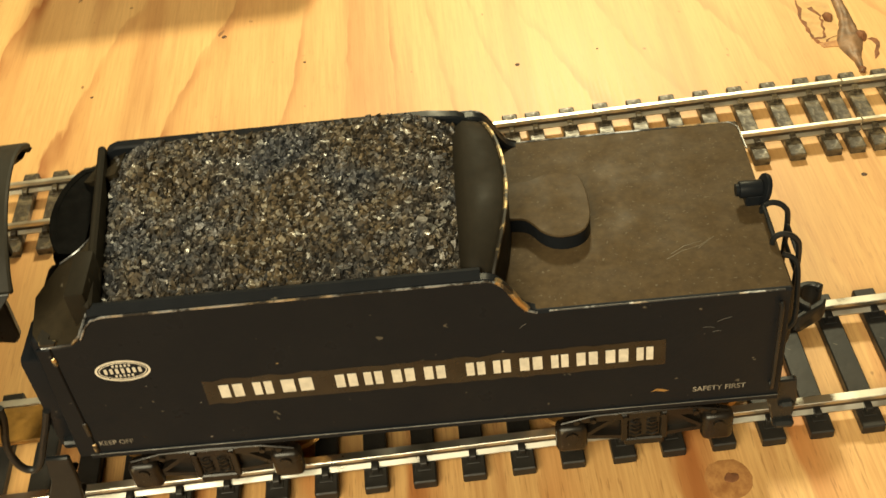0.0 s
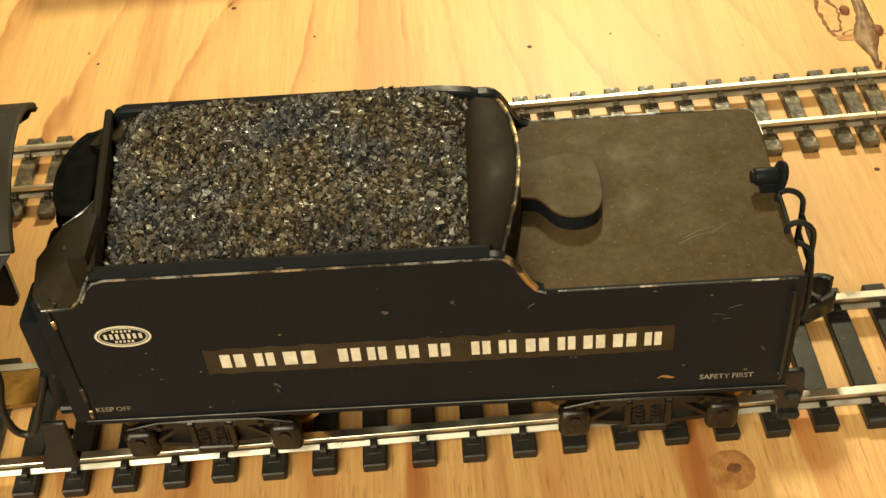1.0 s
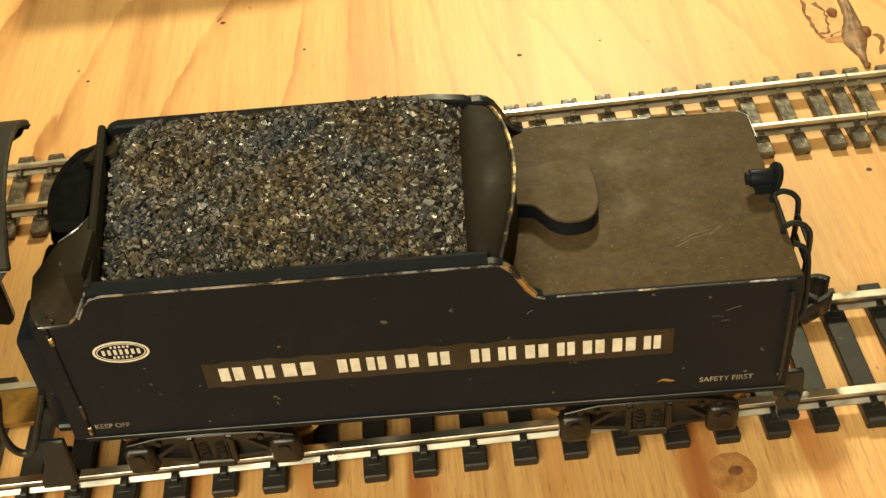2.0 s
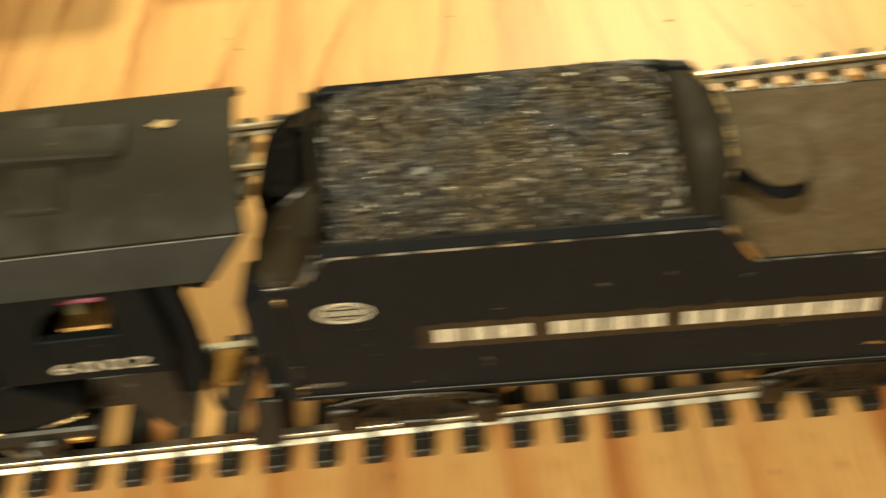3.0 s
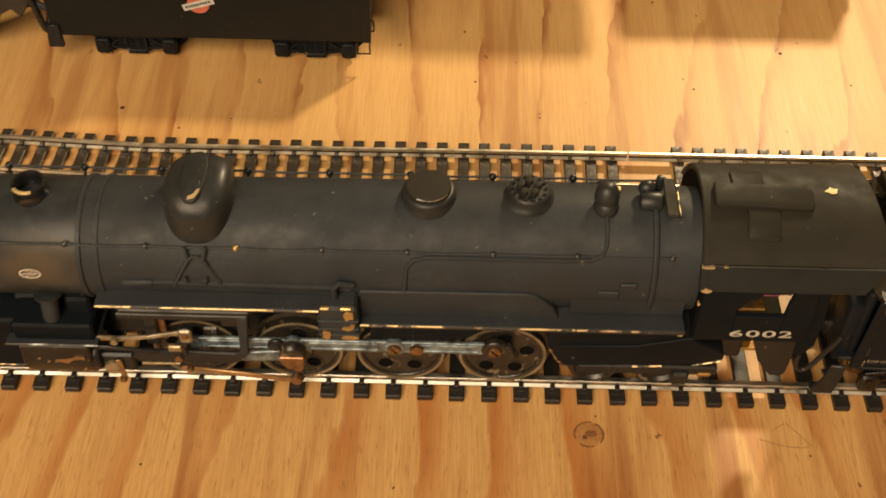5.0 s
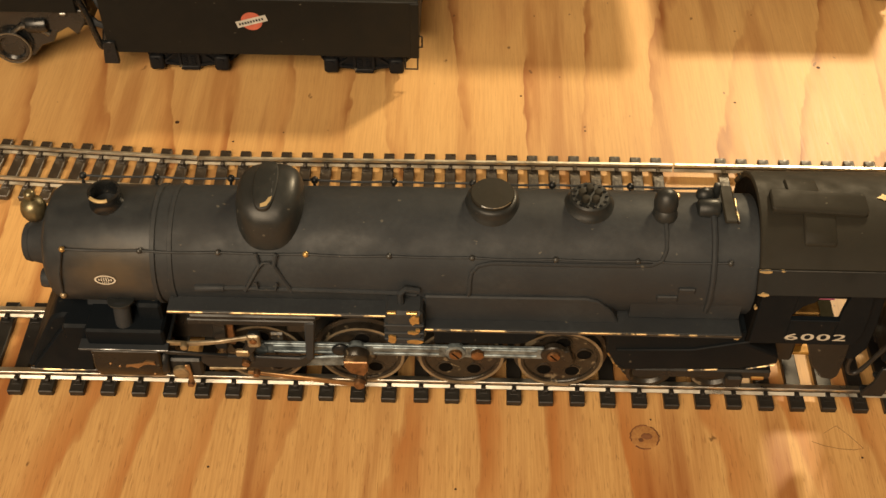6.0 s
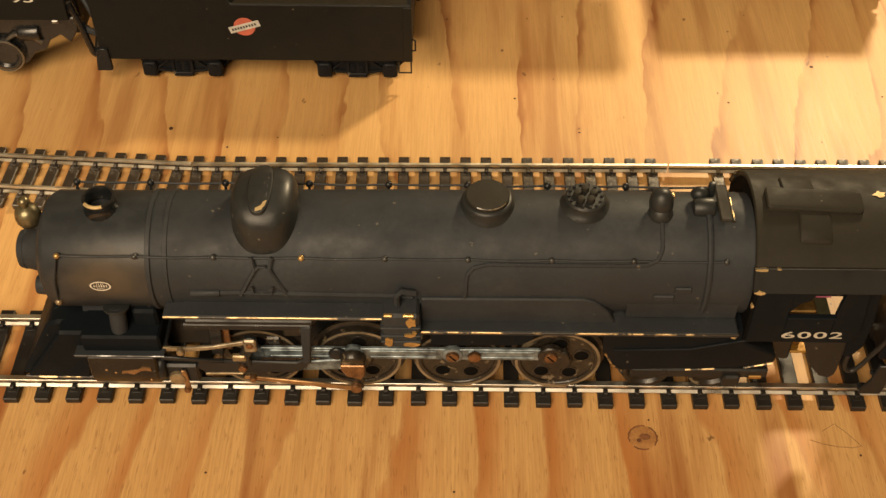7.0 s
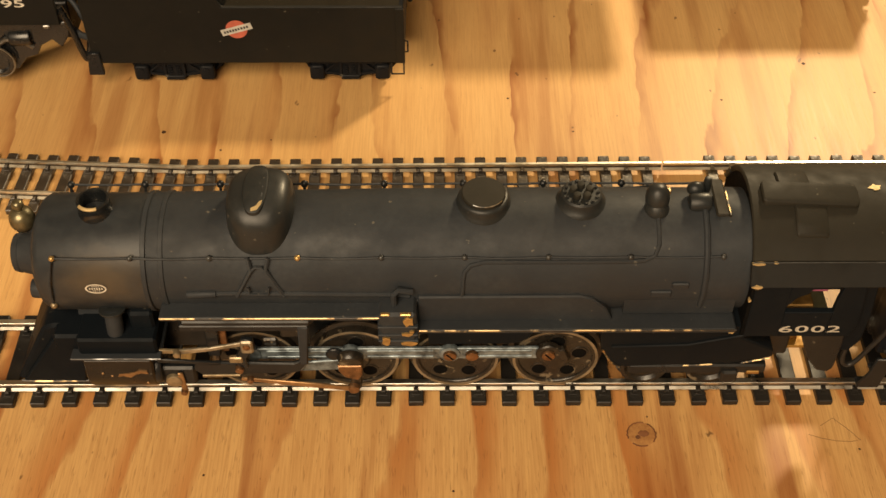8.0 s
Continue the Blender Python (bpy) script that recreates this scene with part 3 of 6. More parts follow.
def coal_material():
    n = Nodes("crushed_coal", 0.35)
    v = n.coords()
    rusty = n.ramp(n.noise(v, 95, 4, 0.65), [(0.37, 0.0), (0.55, 1.0)])
    grit = n.ramp(n.noise(v, 2600, 3, 0.6), [(0.30, 0.55), (0.62, 1.45)])
    geo = n.add("ShaderNodeNewGeometry")
    r = geo.outputs["Random Per Island"]
    # the last, palest stop of each ramp puts glints into the chip colour
    cold = n.ramp(r, [(0.0, (0.008, 0.009, 0.011)), (0.40, (0.024, 0.026, 0.031)), (0.70, (0.050, 0.052, 0.057)), (0.90, (0.095, 0.097, 0.100)), (1.0, (0.17, 0.175, 0.185))])
    warm = n.ramp(r, [(0.0, (0.010, 0.008, 0.006)), (0.40, (0.037, 0.028, 0.017)), (0.70, (0.076, 0.057, 0.034)), (0.90, (0.120, 0.093, 0.058)), (1.0, (0.20, 0.18, 0.14))])
    n.colour(n.mix(1.0, n.mix(rusty, cold, warm), grit, "MULTIPLY"))
    n.bump(n.noise(v, 1900, 3), 0.6, 0.00016)
    n.rough(n.ramp(r, [(0.0, 0.55), (0.75, 0.38), (1.0, 0.20)]))
    n.bsdf.inputs["Specular IOR Level"].default_value = 0.55
    return n.mat


COAL = coal_material()
COAL_DUST = plain("coal_dust", (0.012, 0.011, 0.010), 0.7, 0.0, 0.5, 1200)


def plate(points, y0, y1, bevel=0.2):
    return prism(points, "y", y0, y1, None, bevel)


def truck(thing, x, half, rail_y, axle, wheel_r, z0, name="truck", frame_mat=None):
    """A two-axle truck: side frames with journal boxes and springs, bolster, wheels."""
    base = new(name)
    base.parent = thing
    base.matrix_basis = pose(x * MM, 0, 0)
    fm = frame_mat or OILY
    for s in (-1, 1):
        y = s * rail_y
        bm = plate([(-half, axle + 1.6), (-half * 0.62, axle + 3.1), (half * 0.62, axle + 3.1), (half, axle + 1.6), (half, axle + 0.6), (half * 0.7, axle + 1.6), (-half * 0.7, axle + 1.6), (-half, axle + 0.6)], y - 0.6, y + 0.6)
        for u in (-1, 1):
            box(u * half * 0.86 - 2.1, u * half * 0.86 + 2.1, y - 1.0 if s > 0 else y - 1.5, y + 1.5 if s > 0 else y + 1.0, axle - 3.3, axle + 1.7, 0.9, bm, 3)
            cyl((u * half * 0.86, y + s * 1.3, axle + 0.3), (u * half * 0.86, y + s * 1.8, axle + 0.3), 0.8, None, 10, bm)
            prism([(u * half * 0.78, axle - 1.5), (u * half * 0.70, axle - 1.5), (u * half * 0.24, axle + 2.4), (u * half * 0.34, axle + 2.4)], "y", y - 0.5, y + 0.5, bm)
            prism([(u * half * 0.72, axle - 1.7), (u * half * 0.72, axle - 1.0), (u * 0.1, axle - 2.0), (u * 0.1, axle - 2.7)], "y", y - 0.45, y + 0.45, bm)
            box(u * 2.6 - 0.45, u * 2.6 + 0.45, y - 0.8, y + 0.8, axle - 2.6, axle + 2.9, 0.15, bm)
        part("side_frame", bm, fm, base)
        web = [(-half * 0.94, axle + 1.4), (-half * 0.6, axle + 2.8), (half * 0.6, axle + 2.8), (half * 0.94, axle + 1.4), (half * 0.8, axle - 2.2), (2.4, axle - 3.2), (-2.4, axle - 3.2), (-half * 0.8, axle - 2.2)]
        part("inner_web", plate(web, y - 0.15 - s * 0.5, y + 0.15 - s * 0.5, 0.1), fm, base)
        part("strap", rod([(-half * 0.98, y + s * 0.75, axle + 2.2), (-half * 0.6, y + s * 0.75, axle + 3.3), (0, y + s * 0.75, axle + 3.5), (half * 0.6, y + s * 0.75, axle + 3.3), (half * 0.98, y + s * 0.75, axle + 2.2)], 0.17, 6), fm, base)
        for u in (-0.8, -0.6, -0.22, 0.22, 0.6, 0.8):
            part("bolt_head", cyl((u * half, y + s * 0.6, axle + 2.3), (u * half, y + s * 1.0, axle + 2.3), 0.42, None, 8), fm, base)
        for u in (-1.1, 1.1):
            coils = [(u + 0.75 * math.cos(a * 0.9), y + s * 0.2 + 0.75 * math.sin(a * 0.9), axle - 1.9 + a * 0.115) for a in range(28)]
            part("spring", rod(coils, 0.2, 5), fm, base)
        part("spring_plank", box(-2.6, 2.6, y - 0.9, y + 0.9, axle - 3.5, axle - 2.1, 0.2), fm, base)
        part("spring_box", box(-2.2, 2.2, y - 0.5, y + s * 0.1 + 0.3, axle - 2.2, axle + 2.4, 0.2), fm, base)
    part("bolster", box(-1.9, 1.9, -rail_y, rail_y, axle + 0.4, axle + 2.6, 0.3), fm, base)
    for u in (-1, 1):
        ax = u * half * 0.86
        part("axle", cyl((ax, -rail_y, axle), (ax, rail_y, axle), 0.9, None, 10), fm, base)
        for s in (-1, 1):
            wheel(base, ax, s * 7.6, s, axle, wheel_r, frame_mat)
    return base


def wheel(base, x, y, s, z, r, material=None):
    prof = [(0.0, -1.2), (r + 0.9, -1.2), (r + 0.9, -0.7), (r, -0.3), (r - 0.1, 1.4), (r * 0.82, 1.4), (r * 0.74, 0.7), (r * 0.32, 0.7), (r * 0.26, 1.3), (0.0, 1.3)]
    return part("wheel", lathe(prof, (x, y, z), (0, s, 0), 28), material or BRASS_DARK, base)


BRASS_DARK = plain("tarnished_brass", (0.44, 0.25, 0.08), 0.42, 0.8, 0.5)


def writing_bars(thing, widths, gaps, x, y, z, height):
    """Painted company writing as plain white bars, two for each letter."""
    for w, g in zip(widths, gaps):
        for u in (0.12, 0.56):
            part("painted_bar", box(x + u * w, x + (u + 0.32) * w, y - 0.05, y, z, z + height, 0), WHITE, thing)
        x += w + g


def wire_step(points, thing, r=0.35, name="grab_iron"):
    return part(name, rod(eased(points), r, 8), UNDER, thing)


def big_tender():
    T = empty("model_tender", 0.6, 1.65, 0, -2.43)
    half, z0, deck, top = 16.0, 15.6, 34.8, 40.7
    x0, x1 = -44.5, 44.2
    xb = 8.8
    # side sheets: high along the coal space, an ogee down to the deck, a step down at the front
    ogee = [(xb, top), (xb + 1.0, top - 0.3), (xb + 1.9, top - 1.2), (xb + 2.7, top - 2.6), (xb + 3.5, top - 4.2), (xb + 4.4, deck + 0.5), (xb + 5.6, deck)]
    front = [(x0, z0), (x0, 36.0), (x0 + 1.5, 36.2), (x0 + 4.2, 36.4), (x0 + 5.4, 37.4), (x0 + 6.4, 39.2), (x0 + 7.4, 40.3), (x0 + 8.8, top)]
    outline = front + ogee + [(x1, deck), (x1, z0)]
    for s in (-1, 1):
        a, b = (s * half, s * (half - 1.6)) if s < 0 else (s * (half - 1.6), s * half)
        part("side_sheet", plate(outline, a, b, 0.3), SIDE, T, "satin black side sheet with chipped brass edges")
    for s in (-1, 1):
        edge = [(x, s * (half + 0.02), z - 0.12) for x, z in front[4:] + [(x0 + 20, top), (xb - 12, top)] + ogee]
        part("edge_wear", rod(edge, 0.15, 6), EDGE_WORN, T, "thin worn bright edge")
    part("water_deck", box(xb + 0.5, x1 - 0.1, -half + 0.3, half - 0.3, deck - 1.2, deck + 0.06, 0.35, None, 2), DECK, T, "dusty olive-black tank top")
    part("rear_sheet", box(x1 - 1.5, x1 + 0.05, -half + 0.4, half - 0.4, z0, deck - 0.3, 0.4), SIDE, T)
    part("underframe", box(x0 + 1, x1 - 1, -half + 1.6, half - 1.6, z0 - 0.2, z0 + 2.2, 0.3), UNDER, T)
    for s in (-1, 1):
        part("frame_sill", box(x0 + 0.2, x1 - 0.2, s * half - 0.25, s * half + 0.25, z0 - 0.5, z0 + 0.35, 0.1), SIDE, T)
        part("bottom_edge", rod([(x0 + 0.3, s * (half + 0.22), z0 + 0.3), (0, s * (half + 0.22), z0 + 0.3), (x1 - 0.3, s * (half + 0.22), z0 + 0.3)], 0.07, 6), SILL_EDGE, T, "thin rubbed grey edge")
    # coal space
    xa = -37.6
    part("coal_board", prism([(0.2 - half, top - 0.6), (0.2 - half, top + 0.05), (1.3 - half, top + 0.6), (1.9 - half, top + 0.4), (1.9 - half, top - 4)], "x", -37.4, xb - 0.6), SIDE, T)
    curved = [(-41.2, top - 4), (-41.1, top - 1.8), (-40.6, top - 0.4), (-39.8, top + 0.6), (-38.6, top + 1.1), (xb - 6, top + 1.1), (xb - 2.0, top + 0.6), (xb - 0.6, top - 0.2), (xb - 0.6, top - 4)]
    part("coal_board", plate(curved, half - 1.9, half - 0.2, 0.25), SIDE, T)
    slant = Matrix.Translation((xa - 1.0, 0, 0)) @ Matrix.Rotation(radians(6.5), 4, "Z") @ Matrix.Translation((1.0 - xa, 0, 0))
    part("front_board", box(xa - 1.9, xa - 0.9, -half + 0.9, half - 0.7, 30, top + 1.0, 0.3, None, 1, slant), BULK, T)
    coal_heap(T, xa - 0.6, xb - 2.0, -half + 2.2, half - 0.9, top - 1.4, 2.4, 19000, 7, 3.4)
    # rear bulkhead: a hump across the tank, bulging backwards
    bm = bmesh.new()
    rows = []
    for i in range(25):
        v = -1 + 2 * i / 24
        y = v * (half - 1.2)
        rise = math.sqrt(max(0.0, 1 - abs(v) ** 3.2))
        back = xb + 0.7 + 2.8 * (1 - v * v)
        h = top - 1.5 + 3.7 * rise
        rows.append([bm.verts.new(p) for p in ((xb - 3.2, y, deck - 1), (xb - 2.8, y, h - 1.2), (xb - 1.4, y, h), (back - 0.7, y, h - 0.3), (back, y, h - 1.0), (back + 0.2, y, deck - 1))])
    for p, q in zip(rows, rows[1:]):
        for i in range(5):
            bm.faces.new((p[i], q[i], q[i + 1], p[i + 1]))
    for r in (rows[0], rows[-1]):
        bm.faces.new(r)
    bmesh.ops.recalc_face_normals(bm, faces=bm.faces[:])
    part("coal_bulkhead", bm, BULK, T, "curved olive-black coal bulkhead with a worn brass rim", angle=50)
    rim = []
    for i in range(25):
        v = -0.97 + 1.94 * i / 24
        rise = math.sqrt(max(0.0, 1 - abs(v) ** 3.2))
        rim.append((xb + 0.65 + 2.8 * (1 - v * v), v * (half - 1.2), top - 1.5 + 3.7 * rise - 0.6))
    part("rim", rod(rim, 0.28, 6), BLACK_WORN, T)
    # water hatch on a raised neck
    hz = 2.4
    outline = [(11.4, -2.0), (14.4, -2.3), (15.6, -3.4), (16.5, -4.7), (17.8, -5.7), (19.4, -6.0), (21.2, -5.5), (22.3, -4.2), (22.8, -2.0), (22.8, 1.4), (22.4, 4.2), (21.6, 5.4), (20.2, 5.9), (17.8, 5.8), (16.4, 5.2), (15.2, 4.8), (11.4, 4.8)]
    outline = [(p.x - 0.5, p.y) for p in eased([(x, y, 0) for x, y in outline], 4)]
    hatch = part("water_hatch", prism(outline, "z", deck - 0.2, deck + hz - 0.45), SIDE, T, "raised rounded water hatch with clean black sides")
    part("lid", prism(outline, "z", deck + hz - 0.45, deck + hz - 0.1, None, 0.12), DECK, hatch, "dusty hatch lid")
    # rear lamp, grab irons, steps, coupler
    L = (x1 - 0.6, -0.4, deck)
    bm = cyl((L[0] - 2.7, L[1], deck + 2.0), (L[0] + 0.2, L[1], deck + 2.0), 1.1, None, 16, None, 0.2)
    cyl((L[0] - 3.1, L[1], deck + 2.0), (L[0] - 2.6, L[1], deck + 2.0), 0.8, None, 16, bm)
    box(L[0] - 1.9, L[0] + 0.8, L[1] - 1.0, L[1] + 1.0, deck - 1.0, deck + 1.6, 0.2, bm)
    cyl((L[0] + 0.1, L[1], deck + 1.9), (L[0] + 0.8, L[1], deck + 1.7), 2.0, 1.9, 20, bm, 0.2)
    part("rear_lamp", bm, SIDE, T)
    for y in (-2.7, -8.4):
        wire_step([(x1 - 0.8, y, deck - 0.2), (x1 - 0.7, y, deck + 1.0), (x1 + 0.4, y, deck + 1.5), (x1 + 1.8, y - 0.3, deck + 0.9), (x1 + 2.4, y - 0.4, deck - 1.4), (x1 + 2.3, y - 0.4, 24), (x1 + 2.2, y - 0.4, 17.5), (x1 + 0.2, y - 0.4, 16.8)], T, 0.36, "ladder_stile")
    for z in (19.5, 23, 26.5, 30, 33):
        wire_step([(x1 + 2.35, -3.1, z), (x1 + 2.35, -8.8, z)], T, 0.28, "ladder_rung")
    wire_step([(x1 - 0.7, -2.7, deck + 1.1), (x1 - 0.7, -5.5, deck + 1.2), (x1 - 0.7, -8.4, deck + 1.1)], T, 0.3)
    wire_step([(x1 + 0.2, -9.6, deck - 0.6), (x1 + 1.8, -10.2, deck - 1.6), (x1 + 1.9, -11.6, deck - 5), (x1 + 1.5, -13.0, deck - 9), (x1 + 0.2, -13.4, deck - 10)], T, 0.34)
    for s in (-1, 1):
        wire_step([(x1 - 1.4, s * (half + 0.1), 32.6), (x1 - 1.4, s * (half + 0.9), 32.0), (x1 - 1.4, s * (half + 0.9), 19), (x1 - 1.4, s * (half + 0.1), 18.4)], T, 0.25)
        bm = prism([(x1 - 2.4, 16.0), (x1 + 2.6, 16.2), (x1 + 3.0, 12.0), (x1 + 2.6, 8.0), (x1 + 0.2, 7.6), (x1 - 0.8, 12.0)], "y", s * 13.9 - 0.45, s * 13.9 + 0.45, None, 0.2)
        box(x1 + 0.1, x1 + 2.9, s * 14.2 - 1.0, s * 14.2 + 1.0, 7.2, 8.4, 0.4, bm)
        box(x1 + 0.6, x1 + 2.6, s * 14.4 - 0.7, s * 14.4 + 0.7, 11.0, 12.2, 0.4, bm)
        part("rear_step", bm, UNDER, T)
        bm = prism([(x0 - 5.4, 17.0), (x0 - 2.2, 17.0), (x0 - 2.4, 12.2), (x0 - 2.8, 8.6), (x0 - 3.0, 7.6), (x0 - 7.6, 7.4), (x0 - 7.4, 9.0), (x0 - 6.0, 12.2)], "y", s * half - 1.3, s * half - 0.5, None, 0.2)
        box(x0 - 7.6, x0 - 3.0, min(s * (half - 1.4), s * (half + 0.7)), max(s * (half - 1.4), s * (half + 0.7)), 7.4, 8.4, 0.35, bm)
        box(x0 - 6.0, x0 - 2.6, min(s * (half - 1.2), s * (half + 0.1)), max(s * (half - 1.2), s * (half + 0.1)), 12.4, 13.2, 0.25, bm)
        part("front_step", bm, UNDER, T)
    coupler(T, x1 + 5.0, 0.4, 12.8)
    part("draft_box", box(x1 - 2, x1 + 5.4, -1.8, 2.6, 9.8, 14.8, 0.5), UNDER, T)
    # front: dark coal gate, sloping wing sheets and front steps
    gate = [(x0 + 3.4, 14.6)] + arc(x0 + 2.8, 6.0, 4.9, 120, 240, 14, 9.4) + [(x0 + 3.4, -2.6)]
    gate_in = [(x + 0.8 if x < x0 + 2.6 else x, 6.0 + (y - 6.0) * 0.92) for x, y in reversed(gate)]
    part("coal_gate", prism(gate + gate_in, "z", 24, 38.6), SHADE_BLACK, T, "deep black half-round coal gate")
    part("gate_floor", prism(gate, "z", 36.0, 38.5), SHADE_BLACK, T)
    for s in (-1, 1):
        bm = bmesh.new()
        if s > 0:
            ring = [(x0 + 6.4, 9.4, 41.2), (x0 + 7.0, 14.2, 40.9), (x0 + 5.4, 15.8, 40.2), (x0 + 3.2, 15.9, 38.4), (x0 - 0.4, 15.6, 37.2), (x0 - 1.0, 13.4, 37.2), (x0 + 2.2, 10.6, 39.2)]
        else:
            ring = [(x0 + 5.4, s * 3.0, 41.4), (x0 + 6.6, s * 8.0, 41.3), (x0 + 7.0, s * 14.2, 40.6), (x0 + 5.2, s * 15.8, 37.6), (x0 + 4.0, s * 15.9, 36.4), (x0 + 0.3, s * 15.9, 36.1), (x0 - 1.2, s * 13.6, 36.4), (x0 - 1.8, s * 8.0, 37.0), (x0 + 1.6, s * 5.4, 39.8)]
        lower = [bm.verts.new((q[0] + 0.4, q[1], q[2] - 1.2)) for q in ring]
        upper = [bm.verts.new(q) for q in ring]
        mid = (10.5, 38.5) if s < 0 else (13.6, 39.2)
        c0, c1 = bm.verts.new((x0 + 3.4, s * mid[0], mid[1])), bm.verts.new((x0 + 3.6, s * mid[0], mid[1] - 1.5))
        for i in range(len(ring)):
            k = (i + 1) % len(ring)
            bm.faces.new((upper[i], upper[k], c0))
            bm.faces.new((lower[k], lower[i], c1))
            bm.faces.new((lower[i], lower[k], upper[k], upper[i]))
        bmesh.ops.recalc_face_normals(bm, faces=bm.faces[:])
        part("wing_sheet", bm, OLIVE, T, "sloping olive-black wing sheet with brass scuffs", angle=50)
        if s < 0:
            part("wing_edge", rod([ring[8], (x0 + 4.0, s * 4.4, 40.8), ring[0]], 0.12, 6), EDGE_WORN, T)
        part("wing_edge", rod(ring[5:1:-1] if s < 0 else ring[3:0:-1], 0.17, 6), EDGE_WORN, T)
        part("brass_scuff", prism([(x0 + 0.3, s * 12.0), (x0 + 1.0, s * 12.6), (x0 + 1.5, s * 13.6), (x0 + 1.1, s * 15.0), (x0 + 2.2, s * 15.4), (x0 + 2.0, s * 15.95), (x0 + 0.2, s * 15.95), (x0 - 0.2, s * 14.6)], "z", 36.2, 36.8), BLACK_WORN, T)
        if s < 0:
            part("end_post", box(x0 + 4.7, x0 + 7.2, min(s * 7.0, s * 14.6), max(s * 7.0, s * 14.6), 37.0, 43.2, 0.5, None, 2), BULK, T)
        part("vestibule_side", box(x0 - 2.2, x0 + 0.2, min(s * 0.4, s * 14.0), max(s * 0.4, s * 14.0), 17.0, 35.9, 1.1, None, 3), SIDE, T)
        part("buffer_block", box(x0 - 4.6, x0 - 0.4, min(s * 6.0, s * 13.8), max(s * 6.0, s * 13.8), 14.5, 32.0, 0.9, None, 2), SIDE, T)
        part("front_post", prism([(x0 - 0.4, 36.2), (x0 + 1.4, 36.2), (x0 + 1.4, z0), (x0 - 1.2, z0)], "y", s * 15.9 - 0.35, s * 15.9 + 0.35, None, 0.15), SIDE, T)
        for z, h in ((33.2, 1.4), (19.6, 2.6), (16.2, 1.8)):
            part("bare_brass_spot", box(x0 + 0.9, x0 + 1.5, min(s * 15.9, s * 16.3), max(s * 15.9, s * 16.3), z, z + h, 0.12), BLACK_WORN, T)
    part("front_block", box(x0 - 4.6, x0 + 0.2, -7.6, 13.0, 13.0, 28.0, 0.7), SIDE, T)
    part("front_platform", box(x0 - 3.5, x0 + 6, -half + 1, half - 1, z0 + 0.3, z0 + 1.6, 0.3), UNDER, T)
    part("front_sheet", box(x0 + 4.0, x0 + 5.4, -half + 1.4, half - 1.4, z0, 37.0, 0.3), BLACK, T)
    truck(T, -29.8, 11.2, 13.2, 8.6, 4.7, z0)
    truck(T, 27.6, 11.2, 13.2, 8.6, 4.7, z0)
    # chips, scuffs and scratches
    rnd = random.Random(12)
    part("brass_chip", prism([(27.9, 18.3), (28.6, 18.5), (29.6, 18.2), (30.2, 18.35), (29.2, 18.8), (28.6, 18.85)], "y", -half - 0.03, -half + 0.1), BRASS, T)
    for k in range(7):
        x, z, w = rnd.uniform(-40, 43), rnd.uniform(17.0, 37.5 if k % 2 else 33), rnd.uniform(0.10, 0.24)
        if x > 9:
            z = min(z, 33.5)
        part("paint_chip", prism([(x - w, z), (x, z - w * 0.6), (x + w * 1.3, z + w * 0.2), (x + w * 0.2, z + w * 0.7)], "y", -half - 0.025, -half + 0.05), (SILL_EDGE, STEEL_DULL, BLACK_WORN)[k % 3], T)
    for x, z, l, a in ((36.4, 30.6, 1.8, 20), (34.6, 29.4, 1.4, -8), (35.6, 28.6, 1.0, 5), (12.6, 32.6, 1.0, 40)):
        dx, dz = l * math.cos(radians(a)) / 2, l * math.sin(radians(a)) / 2
        part("scratch", rod([(x - dx, -half - 0.0, z - dz), (x, -half - 0.0, z + 0.1), (x + dx, -half - 0.0, z + dz)], 0.045, 5), SILL_EDGE, T)
    for pts in (((30.6, -9.4), (32.6, -8.2), (34.8, -7.6), (36.4, -6.4)), ((31.2, -8.6), (33.0, -7.4), (35.2, -6.8)), ((34.6, -8.0), (36.8, -6.2))):
        part("deck_scratch", rod([(x, y, deck + 0.02) for x, y in pts], 0.07, 5), SCRATCH, T)
    part("ogee_scuff", rod([(x + 0.1, -half + 0.15, z + 0.06) for x, z in ogee[1:6]], 0.42, 8), BLACK_WORN, T)
    part("deck_edge_wear", rod([(xb + 6, half - 0.3, deck), (x1 - 6, half - 0.3, deck), (x1 - 1.2, half - 0.4, deck), (x1 - 0.2, half - 1.6, deck), (x1 + 0.05, half - 6, deck - 0.1)], 0.14, 6), EDGE_WORN, T)
    part("deck_edge_wear", rod([(xb + 7, -half + 0.1, deck - 0.1), (25, -half + 0.1, deck - 0.08), (x1 - 1.0, -half + 0.1, deck - 0.1)], 0.11, 6), DECK_WORN, T)
    # lettering on both sides
    widths = (6.4, 5.2, 8.4, 5.8, 5.0, 6.0, 5.6, 5.0, 4.6, 6.0, 4.6, 5.6, 6.0, 4.4)
    gaps = (0.7, 0.2, 3.0, 0.1, 0.6, 0.6, 3.0, 0.5, 0.6, 0.5, 0.4, 0.2, 0.4, 0)
    k = 54.0 / (sum(widths) + sum(gaps))
    ragged = [(-27.0 + 56.6 * i / 40, 23.5 + 0.35 * noise.noise((i * 0.7, 1.0, 0.0))) for i in range(41)]
    ragged += [(x, 28.0 + 0.4 * noise.noise((i * 0.6, 5.0, 2.0))) for i, (x, _) in enumerate(reversed(ragged))]
    part("decal_film", prism(ragged, "y", -half - 0.03, -half + 0.2), FILM, T, "glossy strip of clear film behind the lettering")
